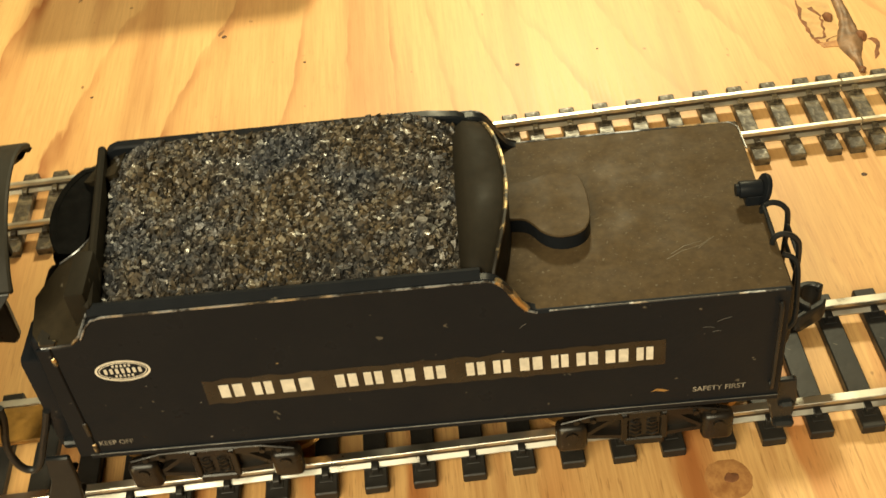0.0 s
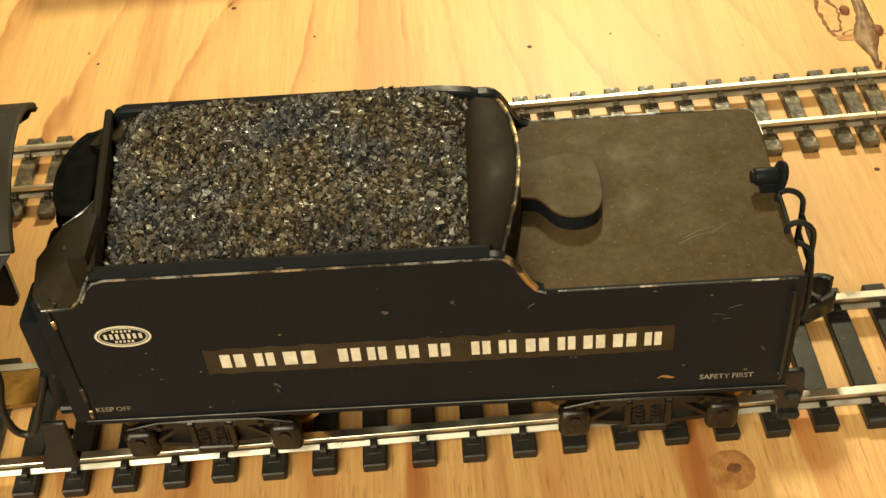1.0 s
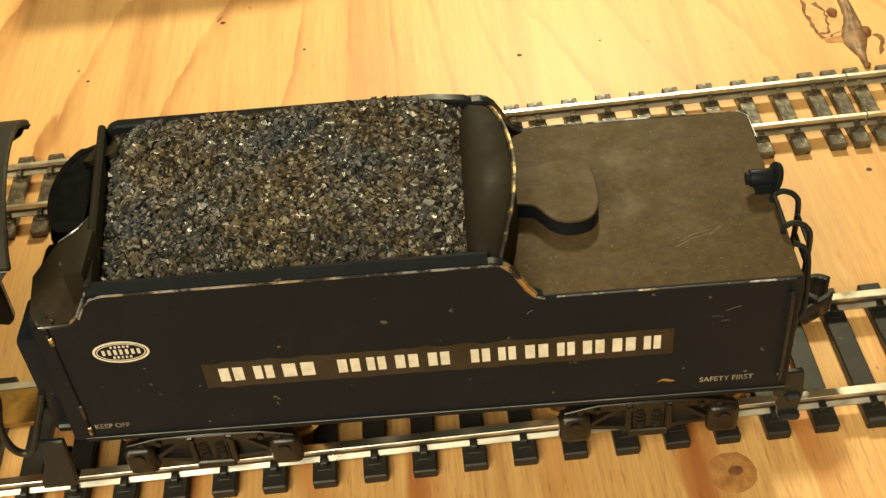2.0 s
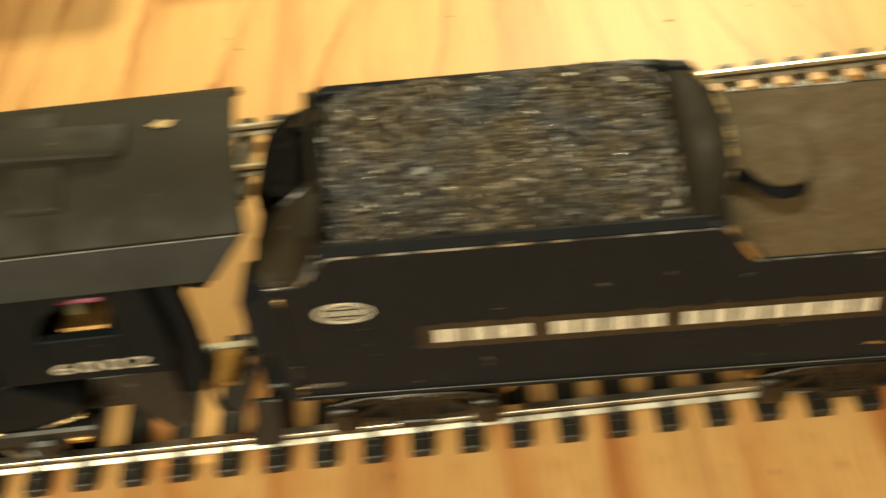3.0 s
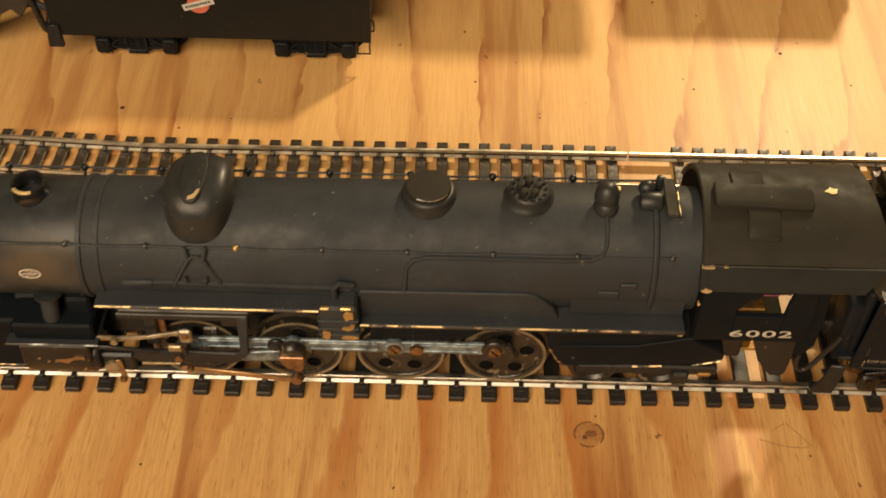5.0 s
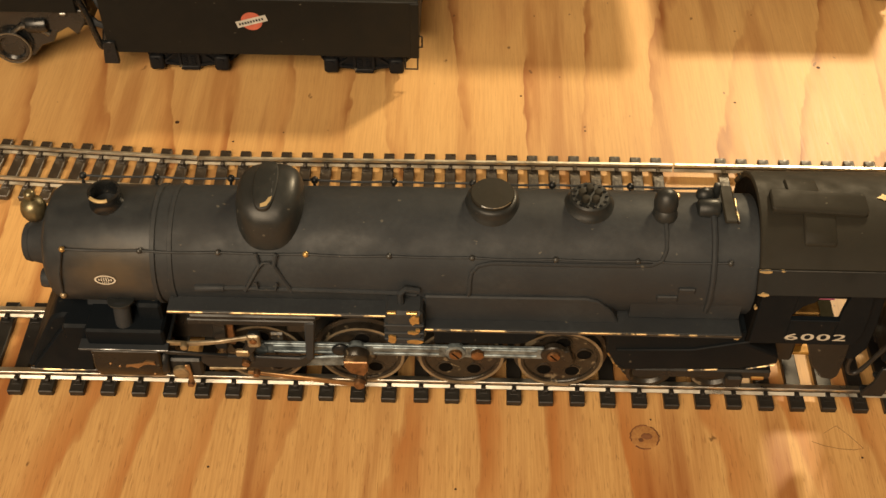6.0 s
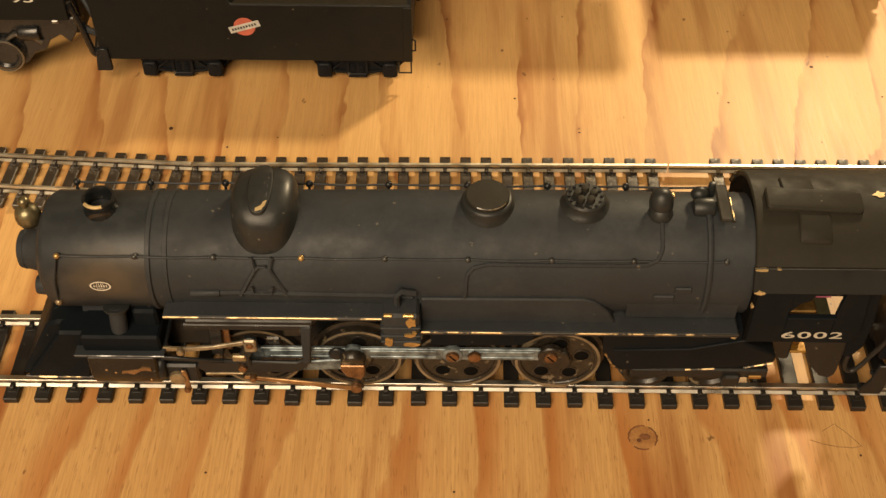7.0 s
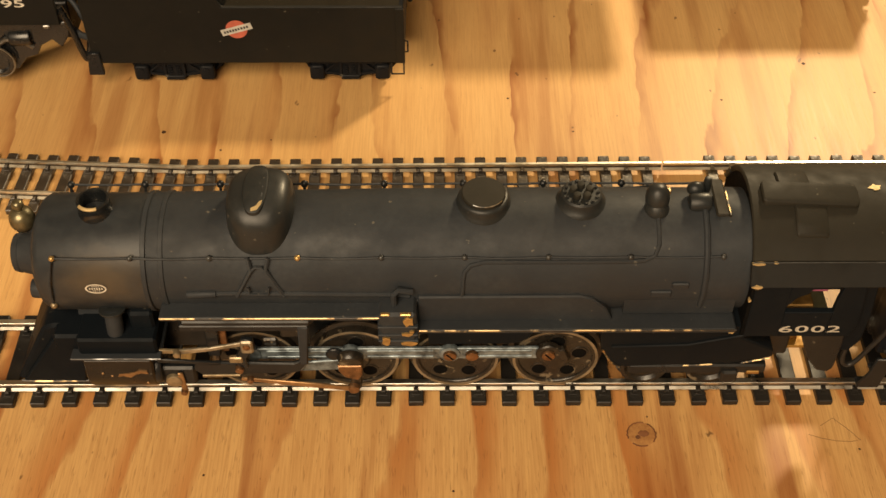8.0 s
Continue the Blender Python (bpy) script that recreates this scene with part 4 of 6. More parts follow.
    writing_bars(T, [w * k for w in widths], [g * k for g in gaps], -25.6, -half - 0.04, 24.65, 2.3)
    side = pose(0, -(half + 0.04) * MM, 0, 90)
    letters("keep_off_lettering", "KEEP OFF", 0.85, 4.4, WORN_WHITE, Matrix.Translation((-42.6 * MM, 0, 17.4 * MM)) @ side, T)
    letters("safety_first_lettering", "SAFETY FIRST", 0.9, 6.6, WORN_WHITE, Matrix.Translation((33.2 * MM, 0, 17.7 * MM)) @ side, T)
    bm = bmesh.new()
    ring_of(bm, -35.8, 31.2, 3.4, 1.85, 0.30, -half - 0.04)
    ring_of(bm, -35.8, 31.2, 2.95, 1.45, 0.12, -half - 0.04)
    for z, n, w, h in ((0.88, 5, 1.25, 0.17), (0.0, 7, 2.45, 0.42), (-0.88, 5, 1.25, 0.17)):
        for i in range(n):
            u = -35.8 - w + (i + 0.5) * 2 * w / n
            box(u - 0.26 * w / n * 2, u + 0.26 * w / n * 2, -half - 0.05, -half, 31.2 + z - h, 31.2 + z + h, 0, bm)
    part("oval_emblem", bm, WHITE, T, "white oval emblem with bars of unreadable writing")
    return tagged(T, "black model tender heaped with coal, edges worn to bare brass", "model train")


def ring_of(bm, cx, cz, rx, rz, w, y, n=36):
    a = [(math.cos(2 * math.pi * i / n), math.sin(2 * math.pi * i / n)) for i in range(n)]
    out = [bm.verts.new((cx + rx * u, y, cz + rz * v)) for u, v in a]
    inn = [bm.verts.new((cx + (rx - w) * u, y, cz + (rz - w) * v)) for u, v in a]
    for i in range(n):
        j = (i + 1) % n
        bm.faces.new((out[i], out[j], inn[j], inn[i]))


def coupler(thing, x, y, z, s=1):
    """A knuckle coupler: shank, curved jaw and guard arm."""
    bm = box(min(x - s * 2, x + s * 2.4), max(x - s * 2, x + s * 2.4), y - 1.0, y + 1.0, z - 1.0, z + 1.0, 0.25)
    outer = arc(x + s * 3.6, y + 0.9, 2.6, 40, 250, 12)
    inner = arc(x + s * 3.6, y + 0.9, 1.7, 250, 40, 12)
    jaw = [(x + s * 3.6 + s * (px - x - s * 3.6) * s, py) for px, py in outer + inner]
    prism(jaw, "z", z - 2.0, z + 2.2, bm, 0.15)
    prism([(x + s * 0.4, y - 2.2), (x + s * 1.2, y - 2.7), (x + s * 4.8, y - 0.7), (x + s * 5.6, y + 0.6), (x + s * 4.8, y + 0.6)], "z", z - 1.6, z + 1.6, bm, 0.25)
    return part("coupler", bm, UNDER, thing)


STEEL_DULL = plain("dull_grey_fleck", (0.30, 0.28, 0.24), 0.5, 0.2)
SCRATCH = plain("pale_scratch", (0.095, 0.070, 0.038), 0.6)
POST_GREY = plain("rubbed_post_and_eave_highlight", (0.075, 0.078, 0.078), 0.4, 0.4, 0.6, 300)
SILL_EDGE = plain("rubbed_grey_edge", (0.16, 0.16, 0.15), 0.4, 0.4, 0.8, 160)
# near-black colour that paints in the shade of holes and recesses
SHADE_BLACK = plain("painted_shade_black", (0.004, 0.004, 0.004), 0.9)
SHADE_BLACK.node_tree.nodes["Principled BSDF"].inputs["Specular IOR Level"].default_value = 0.08


def worn_paint(scale=330, low=0.48, high=0.56):
    """Black paint rubbed through to brass in patches."""
    n = Nodes("paint_worn_to_brass", 0.4)
    k = n.ramp(n.noise(n.coords(), scale, 4, 0.6), [(low, 0.0), (high, 1.0)])
    n.colour(n.mix(k, (0.014, 0.012, 0.009), (0.58, 0.44, 0.24)))
    n.link(k, n.bsdf.inputs["Metallic"])
    return n.mat


BLACK_WORN = worn_paint()
BOARD_WORN = worn_paint(150, 0.52, 0.58)


def edge_paint(low=0.46, high=0.62):
    """Black paint rubbed bright along an edge, grey here and brass there."""
    n = Nodes("rubbed_edge_paint", 0.35)
    k = n.ramp(n.noise(n.coords(), 300, 4, 0.7), [(low, 0.0), (high, 1.0)])
    tone = n.mix(n.ramp(n.noise(n.coords(), 130, 2), [(0.52, 0.0), (0.64, 1.0)]), (0.44, 0.46, 0.48), (0.52, 0.37, 0.18))
    n.colour(n.mix(k, (0.014, 0.013, 0.012), tone))
    n.link(n.math("MULTIPLY", k, 0.7), n.bsdf.inputs["Metallic"])
    return n.mat


EDGE_WORN = edge_paint()
DECK_WORN = edge_paint(0.54, 0.64)
big_tender()


# ---- locomotive ----
BZ, BR = 36.5, 12.0


LIFT = 1.0  # the crown rises towards the firebox


def swell(bm):
    """Makes the upper half of the barrel taller towards the firebox."""
    for v in bm.verts:
        if v.co.z > BZ:
            v.co.z = BZ + (v.co.z - BZ) * (1 + LIFT / BR * min(1.0, max(0.0, (v.co.x + 195) / 45)))
    return bm


def driver(base, x, y, s, z, r, spokes=True):
    """A spoked or disc driver with tyre, hub, counterweight and round holes."""
    w = new("driver")
    w.parent = base
    tyre = [(r * 0.84, -0.6), (r + 0.9, -0.9), (r + 0.9, -0.4), (r, -0.1), (r - 0.1, 1.5), (r * 0.86, 1.5), (r * 0.84, 1.3)]
    part("tyre", lathe(tyre, (x, y, z), (0, s, 0), 40, None, True), DISC, w)
    part("tyre_rim", lathe([(r - 0.78, 1.40), (r - 0.10, 1.40), (r - 0.14, 1.60), (r - 0.72, 1.60)], (x, y, z), (0, s, 0), 40, None, True), TYRE, w)
    part("wheel_disc", lathe([(0, -0.4), (r * 0.86, -0.4), (r * 0.86, 1.1), (r * 0.74, 1.0), (r * 0.36, 1.1), (r * 0.30, 1.7), (0, 1.7)], (x, y, z), (0, s, 0), 40), DISC, w)
    for i in range(5):
        a = radians(15 + 72 * i)
        c = (x + r * 0.56 * math.cos(a), z + r * 0.56 * math.sin(a))
        part("lightening_hole", lathe([(0, 1.13), (r * 0.17, 1.13), (r * 0.18, 1.0)], (c[0], y, c[1]), (0, s, 0), 16), SHADE_BLACK, w)
        part("hole_rim", lathe([(r * 0.17, 1.0), (r * 0.17, 1.2), (r * 0.205, 1.2), (r * 0.215, 1.0)], (c[0], y, c[1]), (0, s, 0), 16, None, True), DISC, w)
    return w


TYRE = plain("worn_tyre_steel", (0.36, 0.30, 0.21), 0.46, 0.6, 0.6, 180)


def wheel_paint():
    """Brown-black wheel paint, rubbed through to pale metal in patches."""
    n = Nodes("rubbed_wheel_paint", 0.34)
    v = n.coords()
    base = n.mix(n.ramp(n.noise(v, 500, 4, 0.6), [(0.3, 0.0), (0.7, 1.0)]), (0.0085, 0.0076, 0.0064), (0.026, 0.021, 0.0155))
    bare = n.ramp(n.noise(v, 230, 4, 0.6), [(0.60, 0.0), (0.635, 1.0)])
    n.colour(n.mix(n.math("MULTIPLY", bare, 0.9), base, (0.17, 0.138, 0.092)))
    n.rough(n.ramp(n.noise(v, 700, 3), [(0.3, 0.24), (0.7, 0.46)]))
    n.bump(n.noise(v, 1400, 3), 0.3, 0.00008)
    return n.mat


DISC = wheel_paint()
RODS = plain("blued_steel_rods", (0.31, 0.385, 0.43), 0.40, 0.5, 0.85, 420)
SCREW = plain("brown_brass_screw", (0.33, 0.18, 0.09), 0.36, 0.8, 0.6, 600)
ROD_PALE = plain("pale_brass_rod", (0.42, 0.36, 0.26), 0.38, 0.6, 0.6, 500)
ROD_BRASS = plain("copper_brown_rod", (0.42, 0.25, 0.12), 0.36, 0.7, 0.5, 400)
OLD_BELL = plain("tarnished_bell_brass", (0.22, 0.19, 0.11), 0.36, 0.7, 0.75, 300)
PATINA = plain("brass_valve_gear", (0.36, 0.28, 0.17), 0.40, 0.6, 0.55, 500)


def big_locomotive():
    O = (-145, 0, 0)
    L = empty("model_locomotive", -145, 0, 0, 0)

    def put(name, bm, material, parent=None, label="", angle=35):
        return part(name, bm, material, parent or L, label, O, angle)

    xf, xs, xr = -220.2, -197.6, -80.0
    # boiler, smokebox and bands
    put("boiler", swell(lathe([(0, 0), (BR - 0.1, 0), (BR, 0.4)] + [(BR, 6.0 * k) for k in range(1, 9)] + [(BR, xr - xs)], (xs, 0, BZ), (1, 0, 0), 72)), BLACK, None, "dusty black boiler barrel")
    put("smokebox", lathe([(0, 0), (BR - 2.2, 0), (BR - 0.8, 0.5), (BR - 0.1, 1.6), (BR - 0.1, xs - xf)], (xf, 0, BZ), (1, 0, 0), 72), HANDLED)
    for x in (xs - 0.6, xs + 2.8):
        put("boiler_band", lathe([(BR - 0.2, -0.6), (BR + 0.3, -0.4), (BR + 0.3, 0.4), (BR - 0.2, 0.6)], (x, 0, BZ), (1, 0, 0), 72, None, True), BLACK)
    put("smokebox_front", lathe([(BR - 1.2, 0.4), (BR - 2.6, -0.5), (BR - 4.0, -0.7), (BR - 4.4, -1.3), (0, -1.6)], (xf, 0, BZ), (1, 0, 0), 48), BLACK)
    put("headlight", lathe([(0, 0), (5.2, 0), (5.2, 0.8), (4.8, 1.2), (4.1, 4.4), (4.2, 4.6), (3.9, 5.7), (3.3, 6.0), (3.0, 5.0), (0, 4.8)], (xf - 0.8, 0, BZ - 0.4), (-1, 0, 0), 28), BLACK)
    put("marker_lamp", cyl((xf + 1.0, -6.0, BZ - 4.6), (xf - 3.0, -6.0, BZ - 4.6), 2.3, 2.0, 16, None, 0.3), BLACK)
    bell = lathe([(0, 5.2), (0.7, 5.1), (1.15, 4.5), (1.2, 3.9), (0.9, 3.3), (0.8, 2.9), (1.6, 2.6), (2.3, 1.8), (2.6, 0.6), (2.55, -0.5), (2.1, -1.6), (1.1, -2.2), (0, -2.4)], (xf - 3.2, 0.4, BZ + 8.6), (0, 0, 1), 24)
    put("bell", bell, OLD_BELL, None, "tarnished greenish brass bell", 60)
    put("bell_bracket", box(xf - 2.6, xf + 1.4, -1.0, 1.8, BZ + 6.0, BZ + 7.0, 0.3), BLACK)
    stack = [(4.0, -1.5), (3.5, -0.4), (3.1, 0.4), (3.0, 1.4), (3.2, 1.8), (3.2, 2.5), (2.7, 2.6), (2.4, 1.8), (2.3, -1.5), (0, -1.6)]
    put("smokestack", lathe(stack, (-208.2, 0, BZ + BR), (0, 0, 1), 32), GLOSS, None, "short black smokestack", 60)
    put("stack_lip", lathe([(2.75, 2.3), (3.25, 2.3), (3.25, 2.62), (2.75, 2.68)], (-208.2, 0, BZ + BR), (0, 0, 1), 32, None, True), GLOSS)
    put("lip_chip", rod([(-208.2 + 3.0 * math.cos(radians(a)), 3.0 * math.sin(radians(a)), BZ + BR + 2.55) for a in range(222, 300, 6)], 0.36, 8), PALE_CHIP, None, "bare brass chip on the lip")
    # sand dome: a long loaf with a flat crown, flared into the boiler
    bm = bmesh.new()
    rows = []
    for s, h in ((1.22, -4.4), (1.08, -2.6), (1.01, -0.6), (0.985, 2.2), (0.965, 4.4), (0.92, 5.7), (0.83, 6.7), (0.70, 7.3), (0.50, 7.6), (0.25, 7.75)):
        row = []
        for i in range(48):
            a = 2 * math.pi * i / 48
            u, v = math.copysign(abs(math.cos(a)) ** 0.74, math.cos(a)), math.copysign(abs(math.sin(a)) ** 0.80, math.sin(a))
            y = 9.0 * s * v
            drop = 0.030 * y * y if h < 5 else 0.026 * y * y
            row.append(bm.verts.new((-175.6 + 6.7 * s * u, y, BZ + 10.6 + h - drop)))
        rows.append(row)
    for p, q in zip(rows, rows[1:]):
        for i in range(48):
            j = (i + 1) % 48
            bm.faces.new((p[i], p[j], q[j], q[i]))
    bm.faces.new(rows[-1])
    put("sand_dome", bm, DOME, None, "smooth oval sand dome", 70)

    def saddle(bm):
        """Lowers the foot of a turned casting onto the round boiler."""
        for v in bm.verts:
            w = min(1.0, max(0.0, (0.7 - (v.co.z - BZ - BR - LIFT + 0.2)) / 1.5))
            v.co.z += w * (BR + LIFT) / BR * (math.sqrt(max(0.0, BR * BR - v.co.y ** 2)) - BR)
        return bm

    def crown(x, y):
        """The height of the dome's crown."""
        return BZ + 18.30 - 0.026 * y * y - 0.010 * (x + 175.6) ** 2

    hatch = bmesh.new()
    rings = []
    for f, up in ((1.0, -0.3), (0.98, 0.26), (0.90, 0.44), (0.50, 0.46)):
        rings.append([hatch.verts.new((-176.0 + 2.4 * f * math.copysign(abs(math.cos(a)) ** 0.7, math.cos(a)), -0.2 + 6.7 * f * math.sin(a), crown(-176.0 + 2.4 * f * math.cos(a), -0.2 + 6.7 * f * math.sin(a)) + up)) for a in [2 * math.pi * i / 40 for i in range(40)]])
    for p, q in zip(rings, rings[1:]):
        for i in range(40):
            hatch.faces.new((p[i], p[(i + 1) % 40], q[(i + 1) % 40], q[i]))
    hatch.faces.new(rings[-1])
    put("dome_hatch", hatch, DOME, None, "long raised oval hatch")
    put("hatch_seam", rod([(-174.5, y, crown(-174.3, y) + 0.42) for y in (-3.4, -1.0, 1.6, 4.2, 5.6)], 0.06, 6), DECK_WORN)
    chip = [(-176.4, -6.6), (-175.2, -6.3), (-174.5, -5.2), (-174.3, -4.2), (-174.9, -4.5), (-175.4, -5.4), (-176.4, -5.9)]
    bm = bmesh.new()
    bm.faces.new([bm.verts.new((x, y, crown(x, y) + 0.50)) for x, y in chip])
    put("brass_chip", bm, PALE_CHIP, None, "bare brass chip")
    bm = bmesh.new()
    ring_of(bm, -207.9, BZ + 1.8, 2.1, 1.35, 0.32, -BR - 0.02)
    for z, n, w, h in ((0.62, 4, 0.8, 0.12), (0.0, 6, 1.45, 0.27), (-0.62, 4, 0.8, 0.12)):
        for i in range(n):
            u = -207.9 - w + (i + 0.5) * 2 * w / n
            box(u - 0.5 * w / n, u + 0.5 * w / n, -BR - 0.03, -BR, BZ + 1.8 + z - h, BZ + 1.8 + z + h, 0, bm)
    put("oval_emblem", bm, WHITE)
    put("steam_dome", saddle(lathe([(5.9, -1.0), (5.7, 0.05), (5.4, 0.3), (5.2, 0.7), (5.1, 1.2), (5.05, 1.6), (4.75, 1.95), (4.3, 2.1), (0, 2.1)], (-132.0, 0.8, BZ + BR + LIFT - 0.4), (0, 0, 1), 40)), DOME, None, "low round steam dome", 60)
    put("dome_lid", lathe([(4.3, 1.9), (4.35, 2.7), (4.15, 2.95), (0, 3.05)], (-132.0, 0.8, BZ + BR + LIFT - 0.4), (0, 0, 1), 40), ROOF, None, "flat dusty lid")
    put("worn_rim", rod([(-132.0 + 4.28 * math.cos(radians(a)), 0.8 + 4.28 * math.sin(radians(a)), BZ + BR + LIFT + 2.42) for a in range(240, 330, 6)], 0.11, 6), EDGE_WORN)
    T = new("safety_valve_turret")
    T.parent = L
    put("turret_base", saddle(lathe([(5.2, -1.0), (5.0, 0.1), (4.6, 0.4), (4.3, 0.9), (4.1, 1.4), (4.0, 1.9), (3.6, 2.2), (0, 2.2)], (-112.9, 1.0, BZ + BR + LIFT - 0.2), (0, 0, 1), 32)), DOME, T)
    for k in range(5):
        a = radians(90 + 72 * k)
        c = (-112.9 + 1.65 * math.cos(a), 1.0 + 1.65 * math.sin(a), BZ + BR + LIFT + 1.8)
        put("safety_valve", cyl(c, (c[0], c[1], c[2] + 1.2), 0.82, 0.76, 12, None, 0.15), ROOF, T)
    for k in range(14):
        a = 2 * math.pi * k / 14
        c = (-112.9 + 3.2 * math.cos(a), 1.0 + 3.2 * math.sin(a), BZ + BR + LIFT + 1.75)
        put("bolt", cyl(c, (c[0], c[1], c[2] + 0.55), 0.34, None, 6), UNDER, T)
    W = new("whistle")
    W.parent = L
    body = [(0, 6.4), (0.9, 6.3), (1.7, 5.8), (2.2, 4.9), (2.4, 3.6), (2.3, 2.5), (2.15, 2.2), (2.3, 1.9), (2.5, 1.1), (2.4, 0.1), (1.8, -0.9), (0.9, -1.6)]
    put("whistle_body", lathe(body, (-98.3, -1.6, BZ + BR + LIFT - 1.2), (0.0, 0.30, 1), 24), DOME, W, "egg-shaped black casting", 50)
    put("whistle_lever", box(-97.0, -95.6, 0.1, 1.2, BZ + BR + 3.0, BZ + BR + 4.2, 0.2), BLACK_WORN, W)
    # turret and plate before the cab
    put("injector_casing", cyl((-92.0, -0.2, BZ + BR + LIFT + 0.3), (-87.6, -0.2, BZ + BR + LIFT + 0.3), 2.0, 2.1, 18, None, 0.8), DOME)
    put("injector_valve", ball((-90.4, 2.4, BZ + BR + LIFT + 1.6), 1.5, None, (1.2, 1.0, 1.0)), DOME)
    put("injector_valve", cyl((-88.0, 3.6, BZ + BR + LIFT), (-88.0, 3.6, BZ + BR + LIFT + 3.4), 0.9, 0.7, 12, None, 0.3), DOME)
    put("turret_plate", box(-87.4, -85.0, -5.4, 4.6, BZ + BR + 2.4, BZ + BR + 3.2, 0.25), ROOF, None, "upright plate rubbed to brass along its rim")
    put("plate_rim", box(-85.1, -84.6, -5.6, 1.0, BZ + BR + 2.5, BZ + BR + 3.25, 0.15), BLACK_WORN)
    # piping on the near and far side
    for s in (-1, 1):
        y = s * 9.75
        xsn = (-215.6, -200.5, -185.2, -168.1, -151.9, -135.8, -119.6, -103.7, -85.8)
        hz = 44.6 if s < 0 else 45.8
        sag = [(x + (xsn[k + 1] - x) * u, y, hz - (0.35 if k % 2 else 0.22) * math.sin(math.pi * u)) for k, x in enumerate(xsn[:-1]) for u in (0.0, 0.25, 0.5, 0.75)] + [(xsn[-1], y, hz)]
        put("handrail", rod(sag, 0.24, 6), BLACK)
        for k, x in enumerate(xsn):
            bm = ball((x, y, hz - 0.05), 0.62 if s < 0 else 0.8)
            cyl((x, y, hz - 0.05), (x, y - s * 1.6, hz - 2.2), 0.3, None, 8, bm)
            put("handrail_post", bm, BRASS if k in (0, 3) and s < 0 else (POST_GREY if s < 0 else UNDER), None, "bare brass post" if k in (0, 3) and s < 0 else "")
        put("front_handrail", rod([(-215.8, s * 9.8, 44.6), (-216.6, s * 12.1, 40.0), (-216.9, s * 12.3, 36.5), (-217.4, s * 11.4, 33.0)], 0.26, 6), BLACK)
        put("handrail_post", ball((-217.4, s * 11.5, 32.9), 0.75), PATINA, None, "dull brass post")
        put("feed_pipe", rod([(x, s * (BR + 0.15) * math.cos(radians(a)), BZ + (BR + 0.15 + (LIFT if a > 0 else 0.0)) * math.sin(radians(a))) for x, a in ((-146.0, -9), (-139.6, -9), (-137.2, -7), (-136.3, -3), (-136.1, 6), (-136.1, 15), (-135.8, 24), (-134.6, 30), (-132, 33), (-118, 33), (-105, 33), (-101, 34), (-99.0, 38), (-98.2, 48), (-98.2, 62), (-98.2, 78))], 0.42, 8), BLACK)
        put("boiler_pipe", rod([(-88.9, s * (BR + 0.3) * math.cos(radians(a)), BZ + (BR + 0.3 + (LIFT if a > 0 else 0.0)) * math.sin(radians(a))) for a in (-20, 0, 20, 40, 60, 80)], 0.62, 8), BLACK)
        put("side_pipe", rod([(-189.5, s * 12.05, 36.6), (-181, s * 12.05, 36.9), (-150, s * 12.05, 36.4), (-146.5, s * 12.05, 36.0)], 0.5, 8), BLACK)
        put("pipe_joint", cyl((-190.4, s * 12.05, 36.6), (-184.5, s * 12.05, 36.8), 0.85, 0.8, 10, None, 0.2), BLACK)
        bm = bmesh.new()
        for x0, x1, x2 in ((-180.4, -177.2, -177.9), (-171.2, -174.4, -173.8)):
            rod([(x0, s * 12.3, 36.4), (x1, s * 11.2, 42.6), (x2, s * 9.9, 44.8)], 0.48, 6, bm)
        rod([(-177.4, s * 11.4, 42.2), (-176.4, s * 11.0, 43.2), (-175.2, s * 11.0, 43.2), (-174.2, s * 11.4, 42.2)], 0.36, 6, bm)
        rod([(-178.0, s * 12.4, 39.0), (-177.7, s * 12.8, 37.4), (-174.2, s * 12.8, 37.4), (-173.9, s * 12.4, 39.0)], 0.28, 6, bm)
        put("ladder_brace", bm, BLACK)
        for a0, x, w in ((10, -93.6, 1.7), (0, -97.2, 2.1)):
            yy, zz = s * (BR + 0.1) * math.cos(radians(a0)), BZ + (BR + 0.1) * math.sin(radians(a0))
            put("washout_plate", box(x - w, x + w, yy - 0.35, yy + 0.35, zz - 0.8, zz + 0.8, 0.25), BLACK)
        # running boards
        def slab(name, x0, x1, a, b, z0, z1, mat, bevel=0.25, label=""):
            return put(name, box(x0, x1, min(s * a, s * b), max(s * a, s * b), z0, z1, bevel), mat, None, label)

        slab("running_board", -196.0, -152.0, 8.0, 15.4, 32.3, 33.4, BLACK, 0.2, "running board with paint rubbed off its edge")
        slab("board_edge", -196.0, -152.0, 15.2, 15.55, 32.85, 33.3, BOARD_WORN, 0.1)
        slab("air_reservoir", -193.0, -166.0, 9.5, 14.0, 28.4, 31.0, UNDER, 0.9)
        # air pump
        P = new("air_pump")
        P.parent = L
        bm = box(-152.6, -145.2, min(s * 10, s * 16.6), max(s * 10, s * 16.6), 25.4, 35.6, 0.6)
        for z in (27.4, 29.2, 31.6):
            box(-152.9, -144.9, min(s * 10, s * 16.9), max(s * 10, s * 16.9), z, z + 0.5, 0.15, bm)
        put("pump_block", bm, BLACK, P, "small pump block with large brass patches")
        flakes = random.Random(31)
